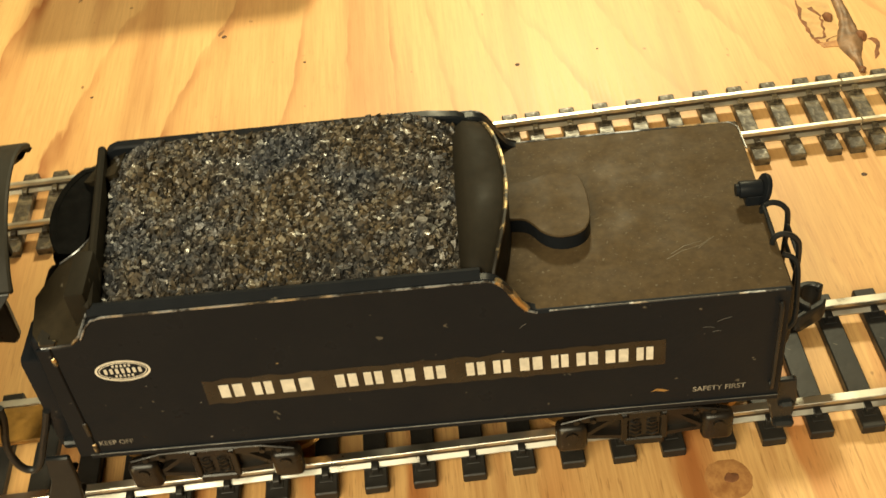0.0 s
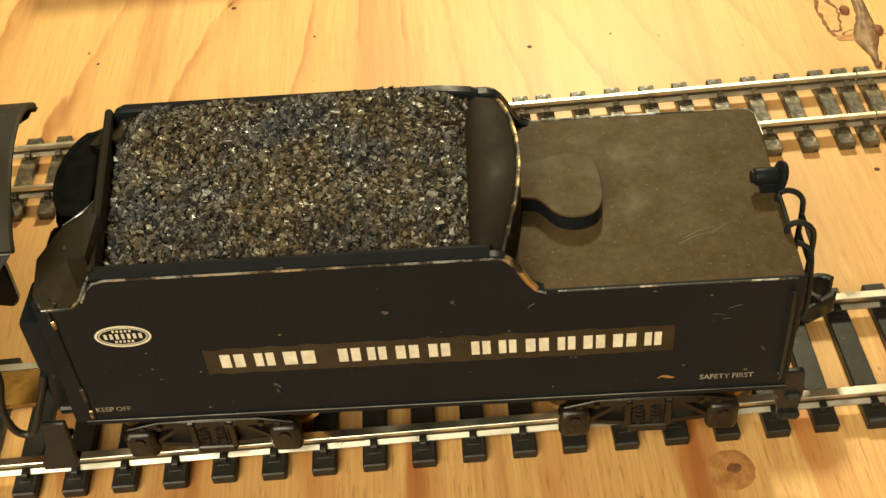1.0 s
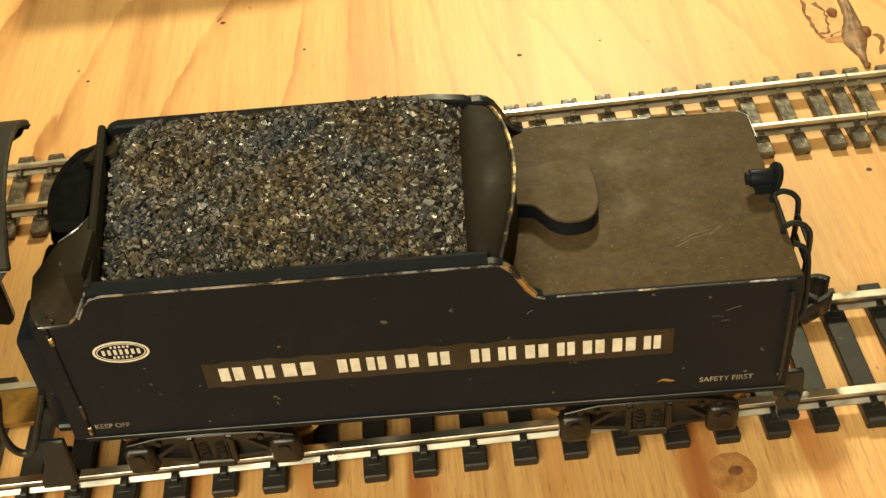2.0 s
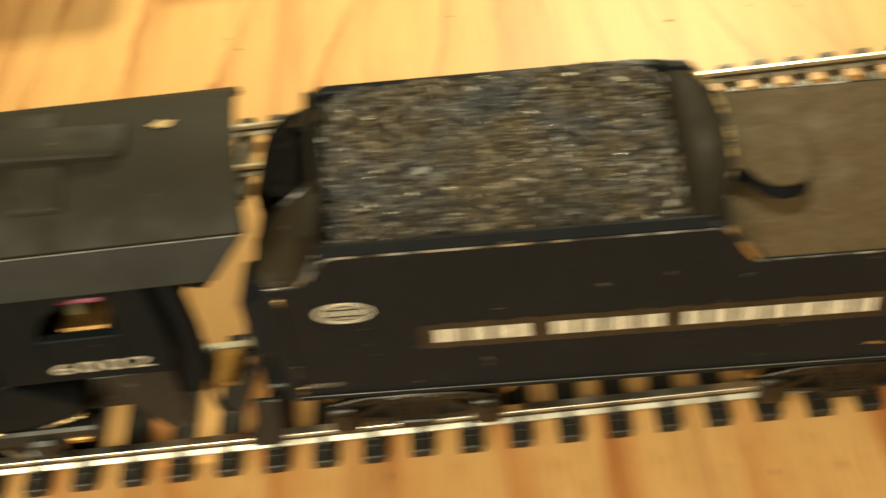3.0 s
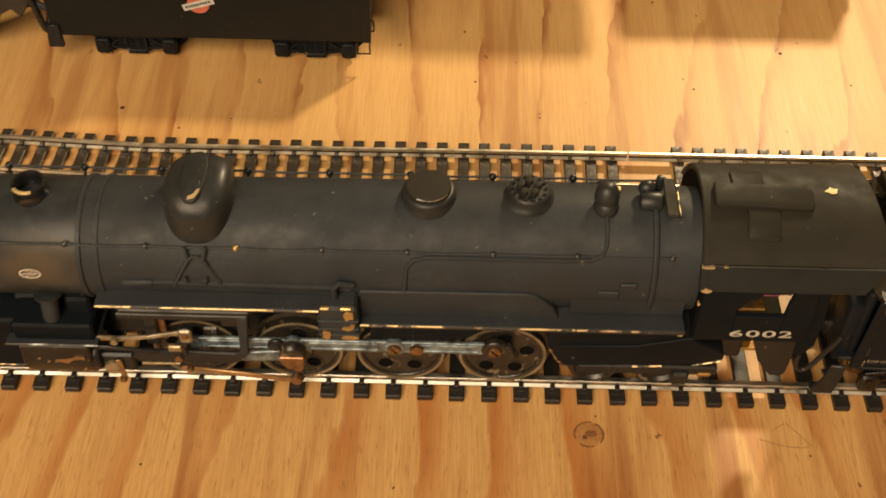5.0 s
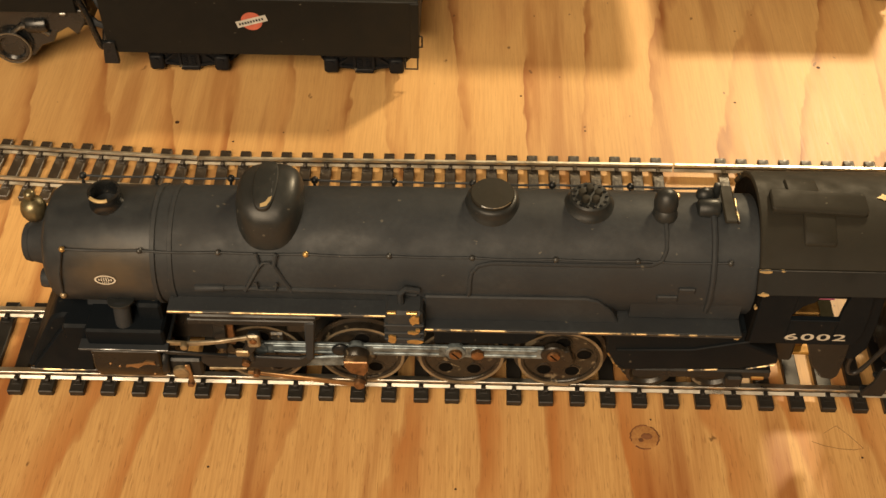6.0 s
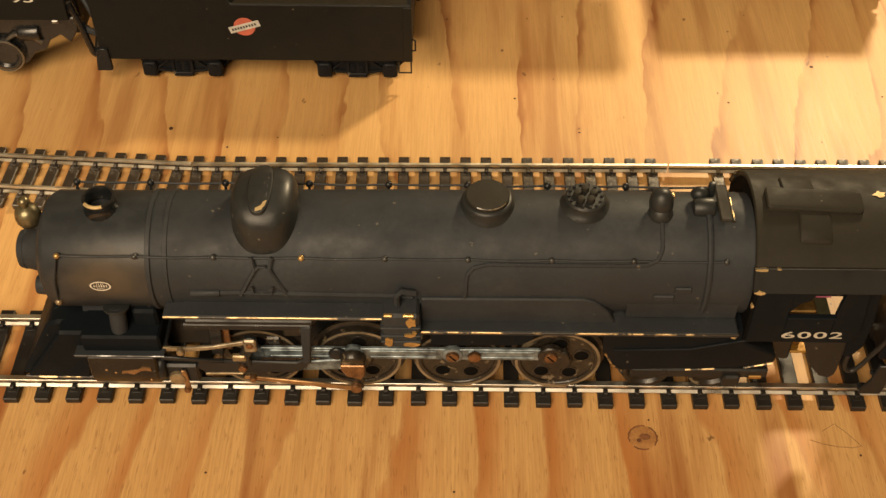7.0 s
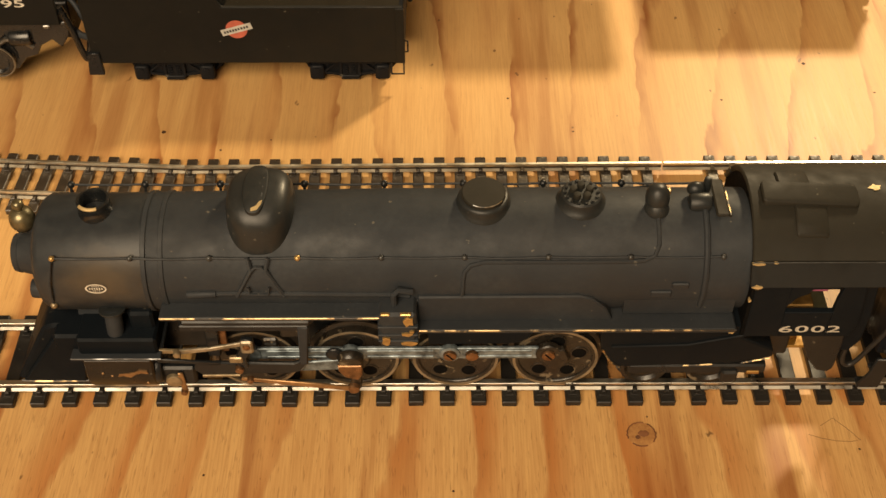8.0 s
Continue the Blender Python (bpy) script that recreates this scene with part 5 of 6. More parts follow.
        for x0, z0, w, h in ((-147.9, 32.2, 2.4, 3.2), (-152.2, 26.4, 2.0, 2.8), (-148.2, 26.2, 3.2, 1.7), (-148.4, 29.3, 2.8, 1.0), (-146.8, 30.2, 1.2, 0.8)):
            outline = [(x0 + w / 2 + w / 2 * math.cos(a) * flakes.uniform(0.6, 1.15), z0 + h / 2 + h / 2 * math.sin(a) * flakes.uniform(0.6, 1.15)) for a in [0.6 * i for i in range(10)]]
            put("bare_brass_patch", prism(outline, "y", min(s * 16.4, s * 16.97), max(s * 16.4, s * 16.97)), BRASS, P)
        for x0, w in ((-152.2, 1.8), (-148.4, 2.2)):
            put("bare_brass_patch", box(x0, x0 + w, min(s * 16.0, s * 16.8), max(s * 16.0, s * 16.8), 35.2, 35.75, 0.15), BRASS, P)
        put("pump_pipe", rod([(-149.6, s * 14.0, 35.4), (-149.6, s * 13.8, 38.2), (-148.8, s * 13.0, 38.8), (-146.0, s * 12.6, 37.8)], 0.7, 8), BLACK, P)
        # raised skirt behind the pump, and the low rear board
        skirt = [(-145.0, 29.0), (-145.0, 36.2), (-113.0, 36.4), (-110.6, 35.6), (-107.6, 32.6), (-106.0, 29.0)]
        put("skirt", plate(skirt, min(s * 9, s * 12.7), max(s * 9, s * 12.7), 0.3), BLACK)
        slab("rear_board", -145.0, -81.5, 8.0, 15.2, 28.0, 29.2, BLACK, 0.25)
        slab("board_edge", -145.0, -81.5, 15.0, 15.35, 28.65, 29.15, BOARD_WORN, 0.1)
        near_end = arc(-127.0, 28.0, 5.0, -90, -12, 5, 4.0)
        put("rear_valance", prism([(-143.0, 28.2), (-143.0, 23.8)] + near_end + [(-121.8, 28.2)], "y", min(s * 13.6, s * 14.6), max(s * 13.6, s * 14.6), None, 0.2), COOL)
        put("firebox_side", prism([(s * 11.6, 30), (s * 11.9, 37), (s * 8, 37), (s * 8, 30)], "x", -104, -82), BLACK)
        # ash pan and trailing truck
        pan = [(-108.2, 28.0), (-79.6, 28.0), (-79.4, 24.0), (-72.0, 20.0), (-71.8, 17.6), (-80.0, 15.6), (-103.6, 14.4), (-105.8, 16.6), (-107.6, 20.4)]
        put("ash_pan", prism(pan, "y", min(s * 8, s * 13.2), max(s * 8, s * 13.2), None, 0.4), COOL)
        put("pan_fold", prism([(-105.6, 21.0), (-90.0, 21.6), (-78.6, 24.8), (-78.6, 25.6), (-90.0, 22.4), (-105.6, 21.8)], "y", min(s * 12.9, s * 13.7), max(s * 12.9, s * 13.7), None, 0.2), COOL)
        for k, (a, b) in enumerate((((-107.2, 20.2), (-105.6, 16.8)), ((-105.4, 16.4), (-103.2, 14.6)), ((-78.0, 15.9), (-72.4, 17.4)), ((-90.0, 15.0), (-84.0, 15.4)))):
            put("worn_edge", rod([(a[0], s * 13.2, a[1]), (b[0], s * 13.2, b[1])], 0.22, 6), BLACK_WORN)
        R = new("trailing_frame")
        R.parent = L
        put("frame_bar", box(-101.0, -72.0, min(s * 9.4, s * 12.0), max(s * 9.4, s * 12.0), 10.6, 13.4, 0.4), UNDER, R)
        for x in (-97.0, -83.0):
            put("trailing_wheel", lathe([(0, -1.2), (6.0, -1.2), (6.0, -0.7), (5.1, -0.3), (5.0, 1.4), (4.2, 1.4), (3.6, 0.7), (0, 0.9)], (x, s * 7.8, 8.9), (0, s, 0), 32), DISC, R)
        put("journal_box", box(-81.4, -77.8, min(s * 11.0, s * 13.0), max(s * 11.0, s * 13.0), 8.4, 12.2, 0.5), UNDER, R)
        put("bright_lug", box(-76.0, -73.2, min(s * 11.6, s * 12.4), max(s * 11.6, s * 12.4), 10.8, 11.8, 0.2), BRASS_DARK, R)
        # footstep under the cab
        put("cab_step", prism([(-67.4, 25.0), (-58.6, 25.0), (-58.4, 20.0), (-58.6, 14.0), (-59.6, 12.8), (-62.0, 13.4), (-65.0, 18.0)], "y", min(s * 12.0, s * 13.4), max(s * 12.0, s * 13.4), None, 0.3), UNDER)
        # drivers, rods and valve gear
        for x in (-116.3, -137.4, -158.5, -179.6):
            driver(L, x + 145, s * 8.3, s, 13.2, 9.2)
        pin = [(x, s * 11.6, 16.8) for x in (-118.1, -138.6, -159.3, -180.2)]

        def near(name, outline, a, b, mat, bevel=0.2, label=""):
            return put(name, prism(outline, "y", min(s * a, s * b), max(s * a, s * b), None, bevel), mat, None, label)

        for a, b in zip(pin, pin[1:]):
            bm = cyl((a[0], s * 10.3, 16.8), (a[0], s * 11.7, 16.8), 2.2, None, 20, None, 0.2)
            if b == pin[-1]:
                cyl((b[0], s * 10.3, 16.8), (b[0], s * 11.7, 16.8), 2.2, None, 20, bm, 0.2)
            prism([(b[0], 15.4), (b[0] + 2, 15.1), (a[0] - 2, 15.1), (a[0], 15.4), (a[0], 18.2), (a[0] - 2, 18.5), (b[0] + 2, 18.5), (b[0], 18.2)], "y", min(s * 10.5, s * 11.3), max(s * 10.5, s * 11.3), bm, 0.15)
            box(b[0] + 3.4, a[0] - 3.4, min(s * 11.1, s * 11.5), max(s * 11.1, s * 11.5), 15.6, 16.2, 0.1, bm)
            box(b[0] + 3.4, a[0] - 3.4, min(s * 11.1, s * 11.5), max(s * 11.1, s * 11.5), 17.4, 18.0, 0.1, bm)
            put("side_rod", bm, RODS, None, "blue-grey steel coupling rod")
        for x in (-118.1, -138.6, -134.0):
            put("crank_screw", cyl((x, s * 11.5, 16.9), (x, s * 12.4, 16.9), 1.45, 1.35, 18, None, 0.2), SCREW, None, "slotted brass-brown screw")
            if x != -134.0:
                slot = Matrix.Translation((x, 0, 16.9)) @ Matrix.Rotation(radians(50), 4, "Y") @ Matrix.Translation((-x, 0, -16.9))
                put("screw_slot", box(x - 1.15, x + 1.15, min(s * 12.2, s * 12.43), max(s * 12.2, s * 12.43), 16.7, 17.1, 0, None, 1, slot), SHADE_BLACK)
        put("crank_web", prism([(-118.1 + u, 16.9 + w) for u, w in arc(0, 0, 2.7, 30, 330, 12)] + [(-114.4, 14.6), (-113.8, 15.6), (-114.8, 18.4)], "y", min(s * 10.2, s * 11.85), max(s * 10.2, s * 11.85), None, 0.25), DISC, None, "dark crank web round the screw")
        put("rod_end", ball((-162.6, s * 12.0, 17.6), 1.9, None, (1, 0.4, 1)), UNDER)
        near("main_rod", [(-160.0, 13.2), (-160.0, 16.6), (-176.0, 14.8), (-195.0, 14.0), (-195.0, 12.6), (-176.0, 12.2)], 11.9, 12.6, RODS)
        put("crank_boss", cyl((-159.3, s * 12.2, 17.4), (-159.3, s * 14.2, 17.0), 2.9, 2.4, 20, None, 0.5), DISC)
        near("eccentric_crank", [(-162.0, 16.4), (-156.9, 16.4), (-156.9, 13.4), (-157.8, 11.6), (-160.6, 12.6), (-161.8, 14.6)], 13.4, 14.3, SCREW)
        near("crank_arm", [(-158.9, 13.6), (-157.0, 13.6), (-157.4, 8.0), (-159.8, 7.8), (-159.6, 10.0)], 13.0, 13.8, DISC)
        put("crank_pin", cyl((-158.9, s * 13.4, 8.8), (-158.9, s * 14.8, 8.8), 1.35, 1.2, 14, None, 0.2), SCREW)
        near("eccentric_rod", [(-158.5, 8.0), (-158.5, 9.4), (-170.0, 11.2), (-182.2, 12.9), (-182.4, 11.9), (-170.0, 9.8)], 14.0, 14.5, ROD_BRASS, 0.12)
        near("crosshead_guide", [(-191.5, 17.6), (-171.0, 17.2), (-168.6, 18.6), (-168.0, 17.4), (-169.6, 14.6), (-172.0, 13.8), (-190.5, 13.6), (-192.0, 15.2)], 13.2, 14.2, UNDER, 0.3)
        near("guide_edge", [(-190.4, 12.6), (-182.4, 12.9), (-182.4, 13.5), (-190.4, 13.4)], 13.5, 14.2, PATINA, 0.1)
        put("crosshead", box(-199.0, -191.8, min(s * 11.6, s * 14.0), max(s * 11.6, s * 14.0), 10.0, 15.6, 0.5), UNDER)
        put("crosshead_bolt", cyl((-196.4, s * 13.6, 12.0), (-196.4, s * 15.0, 12.0), 1.9, 1.7, 18, None, 0.3), PATINA)
        put("piston_rod", cyl((-201, s * 12.6, 14.4), (-190, s * 12.6, 14.4), 0.6, None, 10), STEEL)
        near("radius_rod", [(-195.0, 20.4), (-194.8, 21.8), (-187.6, 22.6), (-180.6, 24.4), (-180.6, 23.3), (-187.6, 21.6)], 13.8, 14.4, ROD_PALE, 0.12)
        near("link", [(-182.4, 16.2), (-180.2, 16.2), (-180.6, 19.0), (-178.4, 22.6), (-178.6, 25.4), (-181.0, 25.4), (-181.4, 22.4), (-182.8, 19.4)], 13.4, 14.6, UNDER, 0.25)
        put("link_block", box(-181.2, -178.6, min(s * 13.8, s * 15.0), max(s * 13.8, s * 15.0), 21.4, 25.2, 0.35), ROD_PALE)
        put("link_block", box(-184.0, -181.2, min(s * 13.8, s * 14.9), max(s * 13.8, s * 14.9), 18.2, 20.0, 0.25), PATINA)
        for x, z, r, mat in ((-179.9, 23.6, 0.9, SCREW), (-182.2, 16.0, 1.0, SCREW), (-180.4, 12.4, 0.8, SCREW), (-194.4, 21.2, 0.9, PATINA), (-194.8, 8.4, 0.8, SCREW)):
            put("pivot_bolt", cyl((x, s * 14.0, z), (x, s * 15.3, z), r, r * 0.85, 14, None, 0.15), mat)
        put("link_bracket", box(-193.0, -167.0, min(s * 9.5, s * 14.2), max(s * 9.5, s * 14.2), 27.6, 29.4, 0.3), UNDER)
        near("hanger", [(-167.0, 29.0), (-169.2, 29.0), (-169.6, 17.0), (-168.0, 17.0)], 13.2, 14.4, BLACK, 0.25)
        near("hanger", [(-185.6, 28.0), (-188.4, 28.0), (-188.6, 18.0), (-186.0, 18.0)], 11.6, 12.8, UNDER, 0.25)
        near("rust_tab", [(-184.4, 26.4), (-186.0, 26.4), (-186.0, 18.4), (-184.4, 18.4)], 11.0, 11.8, SCREW, 0.15)
        near("lap_lever", [(-195.4, 14.6), (-194.3, 14.6), (-194.0, 8.2), (-195.2, 8.2)], 14.2, 14.7, ROD_BRASS, 0.15)
        near("valve_rod", [(-201.0, 20.2), (-201.0, 21.6), (-194.0, 21.2), (-194.0, 20.2)], 13.2, 13.9, PATINA, 0.15)
        near("lower_guide", [(-199.0, 18.8), (-199.0, 17.6), (-186.0, 16.8), (-186.0, 17.6)], 13.6, 14.2, UNDER, 0.15)
        for x, z, w, h in ((-176.0, 19.0, 1.6, 1.6), (-171.5, 24.6, 2.2, 3.6)):
            put("frame_lug", box(x - w, x + w, min(s * 8.5, s * 10.4), max(s * 8.5, s * 10.4), z - h, z + h, 0.4), DISC)
        # cylinder and valve chest
        C = new("cylinder")
        C.parent = L
        barrel = [(s * (9.0 + 7.2 * math.cos(radians(a))), 15.4 + 7.4 * math.sin(radians(a))) for a in range(-100, 21, 10)] + [(s * 15.8, 20.6), (s * 6.0, 20.6), (s * 6.0, 9.0)]
        put("cylinder_barrel", prism(barrel, "x", -213.8, -199.6, None, 0.4), OILY, C, "black cylinder with a ragged brass scrape")
        put("cylinder_cover", cyl((-199.8, s * 12.2, 14.4), (-198.4, s * 12.2, 14.4), 3.8, 3.4, 24, None, 0.3), UNDER, C)
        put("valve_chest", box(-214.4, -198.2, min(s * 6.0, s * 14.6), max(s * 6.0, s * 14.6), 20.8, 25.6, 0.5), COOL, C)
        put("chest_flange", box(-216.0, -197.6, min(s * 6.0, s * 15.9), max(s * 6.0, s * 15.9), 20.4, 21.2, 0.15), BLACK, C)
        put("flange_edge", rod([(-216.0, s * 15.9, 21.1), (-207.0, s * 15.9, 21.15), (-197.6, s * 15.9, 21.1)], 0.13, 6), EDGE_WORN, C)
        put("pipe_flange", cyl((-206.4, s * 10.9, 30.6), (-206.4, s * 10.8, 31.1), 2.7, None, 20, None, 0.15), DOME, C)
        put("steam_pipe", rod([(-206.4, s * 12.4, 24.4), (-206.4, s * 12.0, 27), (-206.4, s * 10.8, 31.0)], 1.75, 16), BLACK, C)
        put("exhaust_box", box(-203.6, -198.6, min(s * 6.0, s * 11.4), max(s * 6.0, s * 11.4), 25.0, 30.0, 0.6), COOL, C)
        scrape = [(-207.2, 15.6), (-206.0, 15.9), (-204.6, 15.4), (-203.4, 16.4), (-202.2, 16.8), (-200.8, 16.6), (-201.0, 17.4), (-202.8, 17.6), (-203.6, 17.0), (-204.6, 16.8), (-205.8, 16.6), (-206.9, 16.5)]
        put("scrape", prism(scrape, "y", min(s * 15.6, s * 16.26), max(s * 15.6, s * 16.26)), ROD_BRASS, C)
        for x, z in ((-201.4, 13.4), (-210.2, 16.6), (-208.4, 15.8)):
            put("scrape", ball((x, s * 16.0, z), 0.32), ROD_BRASS, C)
    # frame, pilot and leading wheels
    put("main_frame", box(-219, -82, -4.5, 4.5, 11, 26, 0.5), UNDER)
    put("smokebox_saddle", prism([(-9.5, 20), (9.5, 20), (8.0, 24), (6.5, 29), (-6.5, 29), (-8.0, 24)], "x", -215, -199), BLACK)
    pilot = [(-231.4, 7.4), (-215.0, 7.4), (-212.0, 24.6), (-219.6, 25.6), (-222.2, 24.6)]
    put("pilot", prism(pilot, "y", -10.6, 10.6, None, 0.7), COOL, None, "smooth sloping black pilot")
    put("pilot_beam", box(-219.4, -213.0, -13.4, 13.4, 20.8, 25.4, 0.6), COOL)
    for s in (-1, 1):
        put("pilot_side", prism([(-229.6, 8.2), (-216.2, 8.0), (-214.0, 21.4), (-220.4, 22.0)], "y", min(s * 10.2, s * 11.6), max(s * 10.2, s * 11.6), None, 0.3), COOL)
        put("pilot_lip", rod([(-230.4, s * 10.7, 7.4), (-226, s * 10.9, 7.3), (-221, s * 10.9, 7.5), (-216, s * 10.9, 7.5)], 0.36, 6), BLACK_WORN)
        put("pilot_step", box(-227.5, -223.5, min(s * 8.0, s * 9.8), max(s * 8.0, s * 9.8), 5.0, 7.4, 0.5), UNDER)
        for x in (-214.4, -204):
            put("leading_wheel", lathe([(0, -1.2), (6.2, -1.2), (6.2, -0.7), (5.3, -0.3), (5.2, 1.4), (4.4, 1.4), (3.8, 0.7), (1.6, 0.9), (1.3, 1.6), (0, 1.6)], (x, s * 8.4, 9.6), (0, s, 0), 28), DISC)
    cab(L, put)
    return tagged(L, "black brass model steam locomotive, paint chipped to bare brass on edges", "model train")


def cab(L, put):
    yc = 2.0
    a, b = -79.4, -46.3
    C = new("cab")
    C.parent = L
    eave, low, ytop, ylow = 44.9, 40.6, 13.5, 16.0
    ridge = 52.2
    arch = [(yc + ytop * math.sin(radians(t)) / math.sin(radians(50)), eave + (ridge - eave) * (math.cos(radians(t)) - math.cos(radians(50))) / (1 - math.cos(radians(50)))) for t in range(-50, 51, 5)]
    inner = [(yc + (y - yc) * 0.94, z - 1.0) for y, z in reversed(arch)]

    def skewed(bm):
        """The roof's rear edge runs askew, longer on the near side."""
        for v in bm.verts:
            if v.co.x > b - 1.0:
                v.co.x -= 0.10 * (v.co.y - yc)
        return bm

    def settled(bm):
        """The roof is a little bent: lower and leaning outwards at its rear."""
        for v in bm.verts:
            back = max(0.0, (v.co.x - a) / (b - a))
            over = min(1.0, max(0.0, (v.co.y - yc + ytop) / (1.2 * ytop)))
            v.co.z -= 2.6 * back * max(0.0, (v.co.z - eave) / (ridge - eave))
            v.co.y += 1.2 * back * over
        return bm

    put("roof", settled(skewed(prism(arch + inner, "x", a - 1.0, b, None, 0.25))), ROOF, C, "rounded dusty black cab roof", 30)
    for s in (-1, 1):
        bm = skewed(prism([(yc + s * (ytop + 0.1), eave - 0.15), (yc + s * (ylow + 0.2), low - 0.3), (yc + s * (ylow - 0.9), low - 0.3), (yc + s * (ytop - 1.0), eave - 0.9)], "x", a - 1.2, b, None, 0.15))
        for v in bm.verts:
            if v.co.x > b - 6:
                v.co.x -= max(0.0, (eave - v.co.z) / (eave - low)) * 4.5
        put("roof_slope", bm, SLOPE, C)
        y0, y1 = sorted((yc + s * ylow, yc + s * (ylow - 1.1)))
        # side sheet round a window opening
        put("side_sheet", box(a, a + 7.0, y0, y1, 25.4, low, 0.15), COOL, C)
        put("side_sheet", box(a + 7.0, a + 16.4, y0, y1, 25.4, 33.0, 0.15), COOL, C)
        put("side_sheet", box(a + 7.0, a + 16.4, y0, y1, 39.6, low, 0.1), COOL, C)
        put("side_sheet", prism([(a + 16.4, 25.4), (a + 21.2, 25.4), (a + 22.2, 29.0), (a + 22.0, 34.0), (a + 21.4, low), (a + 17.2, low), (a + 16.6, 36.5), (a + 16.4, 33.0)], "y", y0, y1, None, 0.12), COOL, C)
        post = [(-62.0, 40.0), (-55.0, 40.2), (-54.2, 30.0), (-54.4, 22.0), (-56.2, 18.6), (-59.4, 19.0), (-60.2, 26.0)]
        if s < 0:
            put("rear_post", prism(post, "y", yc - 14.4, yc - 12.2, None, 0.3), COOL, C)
        if s > 0:
            put("rear_sheet", box(a + 19.6, a + 22.6, y0, y1, 25.4, low, 0.15), COOL, C)
        put("window_sill", box(a + 6.8, a + 16.6, min(y0, y0 + s * 0.3), max(y1, y1 + s * 0.3), 32.6, 33.2, 0.15), COOL, C)
        put("window_arch", prism([(a + 6.8, 39.8), (a + 11.4, 39.8), (a + 10.6, 38.2), (a + 8.6, 37.0), (a + 7.4, 35.0), (a + 6.8, 34.0)], "y", y0 + 0.1, y1 - 0.1, None, 0.1), COOL, C)
        flake = random.Random(5)
        for x, z, w, h in ((a + 0.2, eave - 0.4, 1.3, 0.35), (a + 0.1, low - 0.1, 1.1, 0.5), (a - 0.7, 36.6, 0.3, 0.7), (a - 2.6, 27.2, 0.7, 0.8), (a + 3.4, eave - 0.2, 0.5, 0.2)):
            t = min(1.0, max(0.0, (eave - z) / (eave - low)))
            yy = yc + s * (ytop + (ylow - ytop) * t + 0.22)
            ring = [(x + w * flake.uniform(0.5, 1.1) * math.cos(0.63 * i), z + h * flake.uniform(0.5, 1.1) * math.sin(0.63 * i)) for i in range(10)]
            put("brass_chip", prism(ring, "y", min(yy, yy - s * 0.7), max(yy, yy - s * 0.7)), PALE_CHIP, C)
        # thin grey rod that draws the highlight along the eave ridge
        put("eave_edge", rod([(a - 1.0, yc + s * (ytop + 0.12), eave - 0.12), (a + 14, yc + s * (ytop + 0.12), eave - 0.1), (b + s * -1.0, yc + s * (ytop + 0.12), eave - 0.12)], 0.13, 6), POST_GREY, C)
    face = [(yc - 15.8, 25.6), (yc - 15.8, low - 0.4)] + [(y, z - 0.6) for y, z in arch] + [(yc + 15.8, low - 0.4), (yc + 15.8, 25.6)]
    # black sheet paints the deep shade between boiler and cab edge
    put("front_sheet", prism(face, "x", a - 0.7, a + 0.9), SHADE_BLACK, C, "unlit cab front")
    put("rear_frame", box(a - 1, -67.0, -8.0, 9.0, 12.0, 19.0, 0.5), UNDER, C)
    put("apron_plate", box(-70, -62, yc - 7, yc + 11, 22.6, 23.4, 0.15), UNDER, C)
    put("cab_floor", box(a, -60.8, yc - 14, yc + 14, 24.6, 26.0, 0.2), DULL_OLIVE, C)
    put("boiler_backhead", cyl((a, 0, BZ), (a + 6.5, 0, BZ), 10.4, None, 36, None, 0.6), UNDER, C)
    put("seat_box", box(a + 8, a + 14, yc - 12.5, yc - 7, 26, 31, 0.3), BRASS_DARK, C)
    put("pink_wrap", cyl((a + 8, -11.5, 37.1), (a + 15, -11.5, 37.0), 0.42, None, 12), PINK, C, "pink sleeve on a wire in the cab")
    put("gauge_block", box(a + 8.6, a + 10.8, yc - 10, yc - 7, 26.0, 32.6, 0.3), PALE_OLIVE, C)
    put("rear_bracket", ball((a + 21.5, yc - 8, 33.5), 2.6, None, (1.0, 0.8, 1.2)), UNDER, C)

    def roof_line(v):
        return eave + (ridge - eave) * (math.cos(math.asin(min(1, abs(v) * math.sin(radians(50)) / 13.5))) - math.cos(radians(50))) / (1 - math.cos(radians(50)))

    for x0, x1, y0, y1, h, r in ((a + 1.2, a + 20.4, -4.6, 0.6, 1.15, 1.0), (a + 5.0, a + 11.4, 0.0, 4.8, 0.55, 0.5), (a + 7.4, a + 13.6, -10.2, -4.0, 0.55, 0.5)):
        corners = [(cx + dx, cy + dy) for cx, cy, t in ((x1 - r, y1 - r, 0), (x0 + r, y1 - r, 90), (x0 + r, y0 + r, 180), (x1 - r, y0 + r, 270)) for dx, dy in arc(0, 0, r, t, t + 90, 4)]
        bm = prism(corners, "z", -0.6, h, None, 0.3)
        for i in range(1, 8):
            bmesh.ops.bisect_plane(bm, geom=bm.verts[:] + bm.edges[:] + bm.faces[:], plane_co=(0, y0 + (y1 - y0) * i / 8, 0), plane_no=(0, 1, 0))
        for v in bm.verts:
            v.co.z += roof_line(v.co.y)
            v.co.y += yc
        put("roof_hatch", settled(bm), ROOF, C, "", 40)
    side = pose(0, (yc - 16.06) * MM, 0, 90)
    for k, digit in enumerate("6002"):
        letters("number_lettering", digit, 2.0, 2.65, GREY_WHITE, Matrix.Translation(((-72.6 + 3.2 * k) * MM + 0.145, 0, 26.8 * MM)) @ side, C)
    # brass chip on the roof
    bm = bmesh.new()
    chip = random.Random(8)
    ring = []
    for i in range(11):
        k = 2 * math.pi * i / 11
        r = chip.uniform(0.7, 1.5)
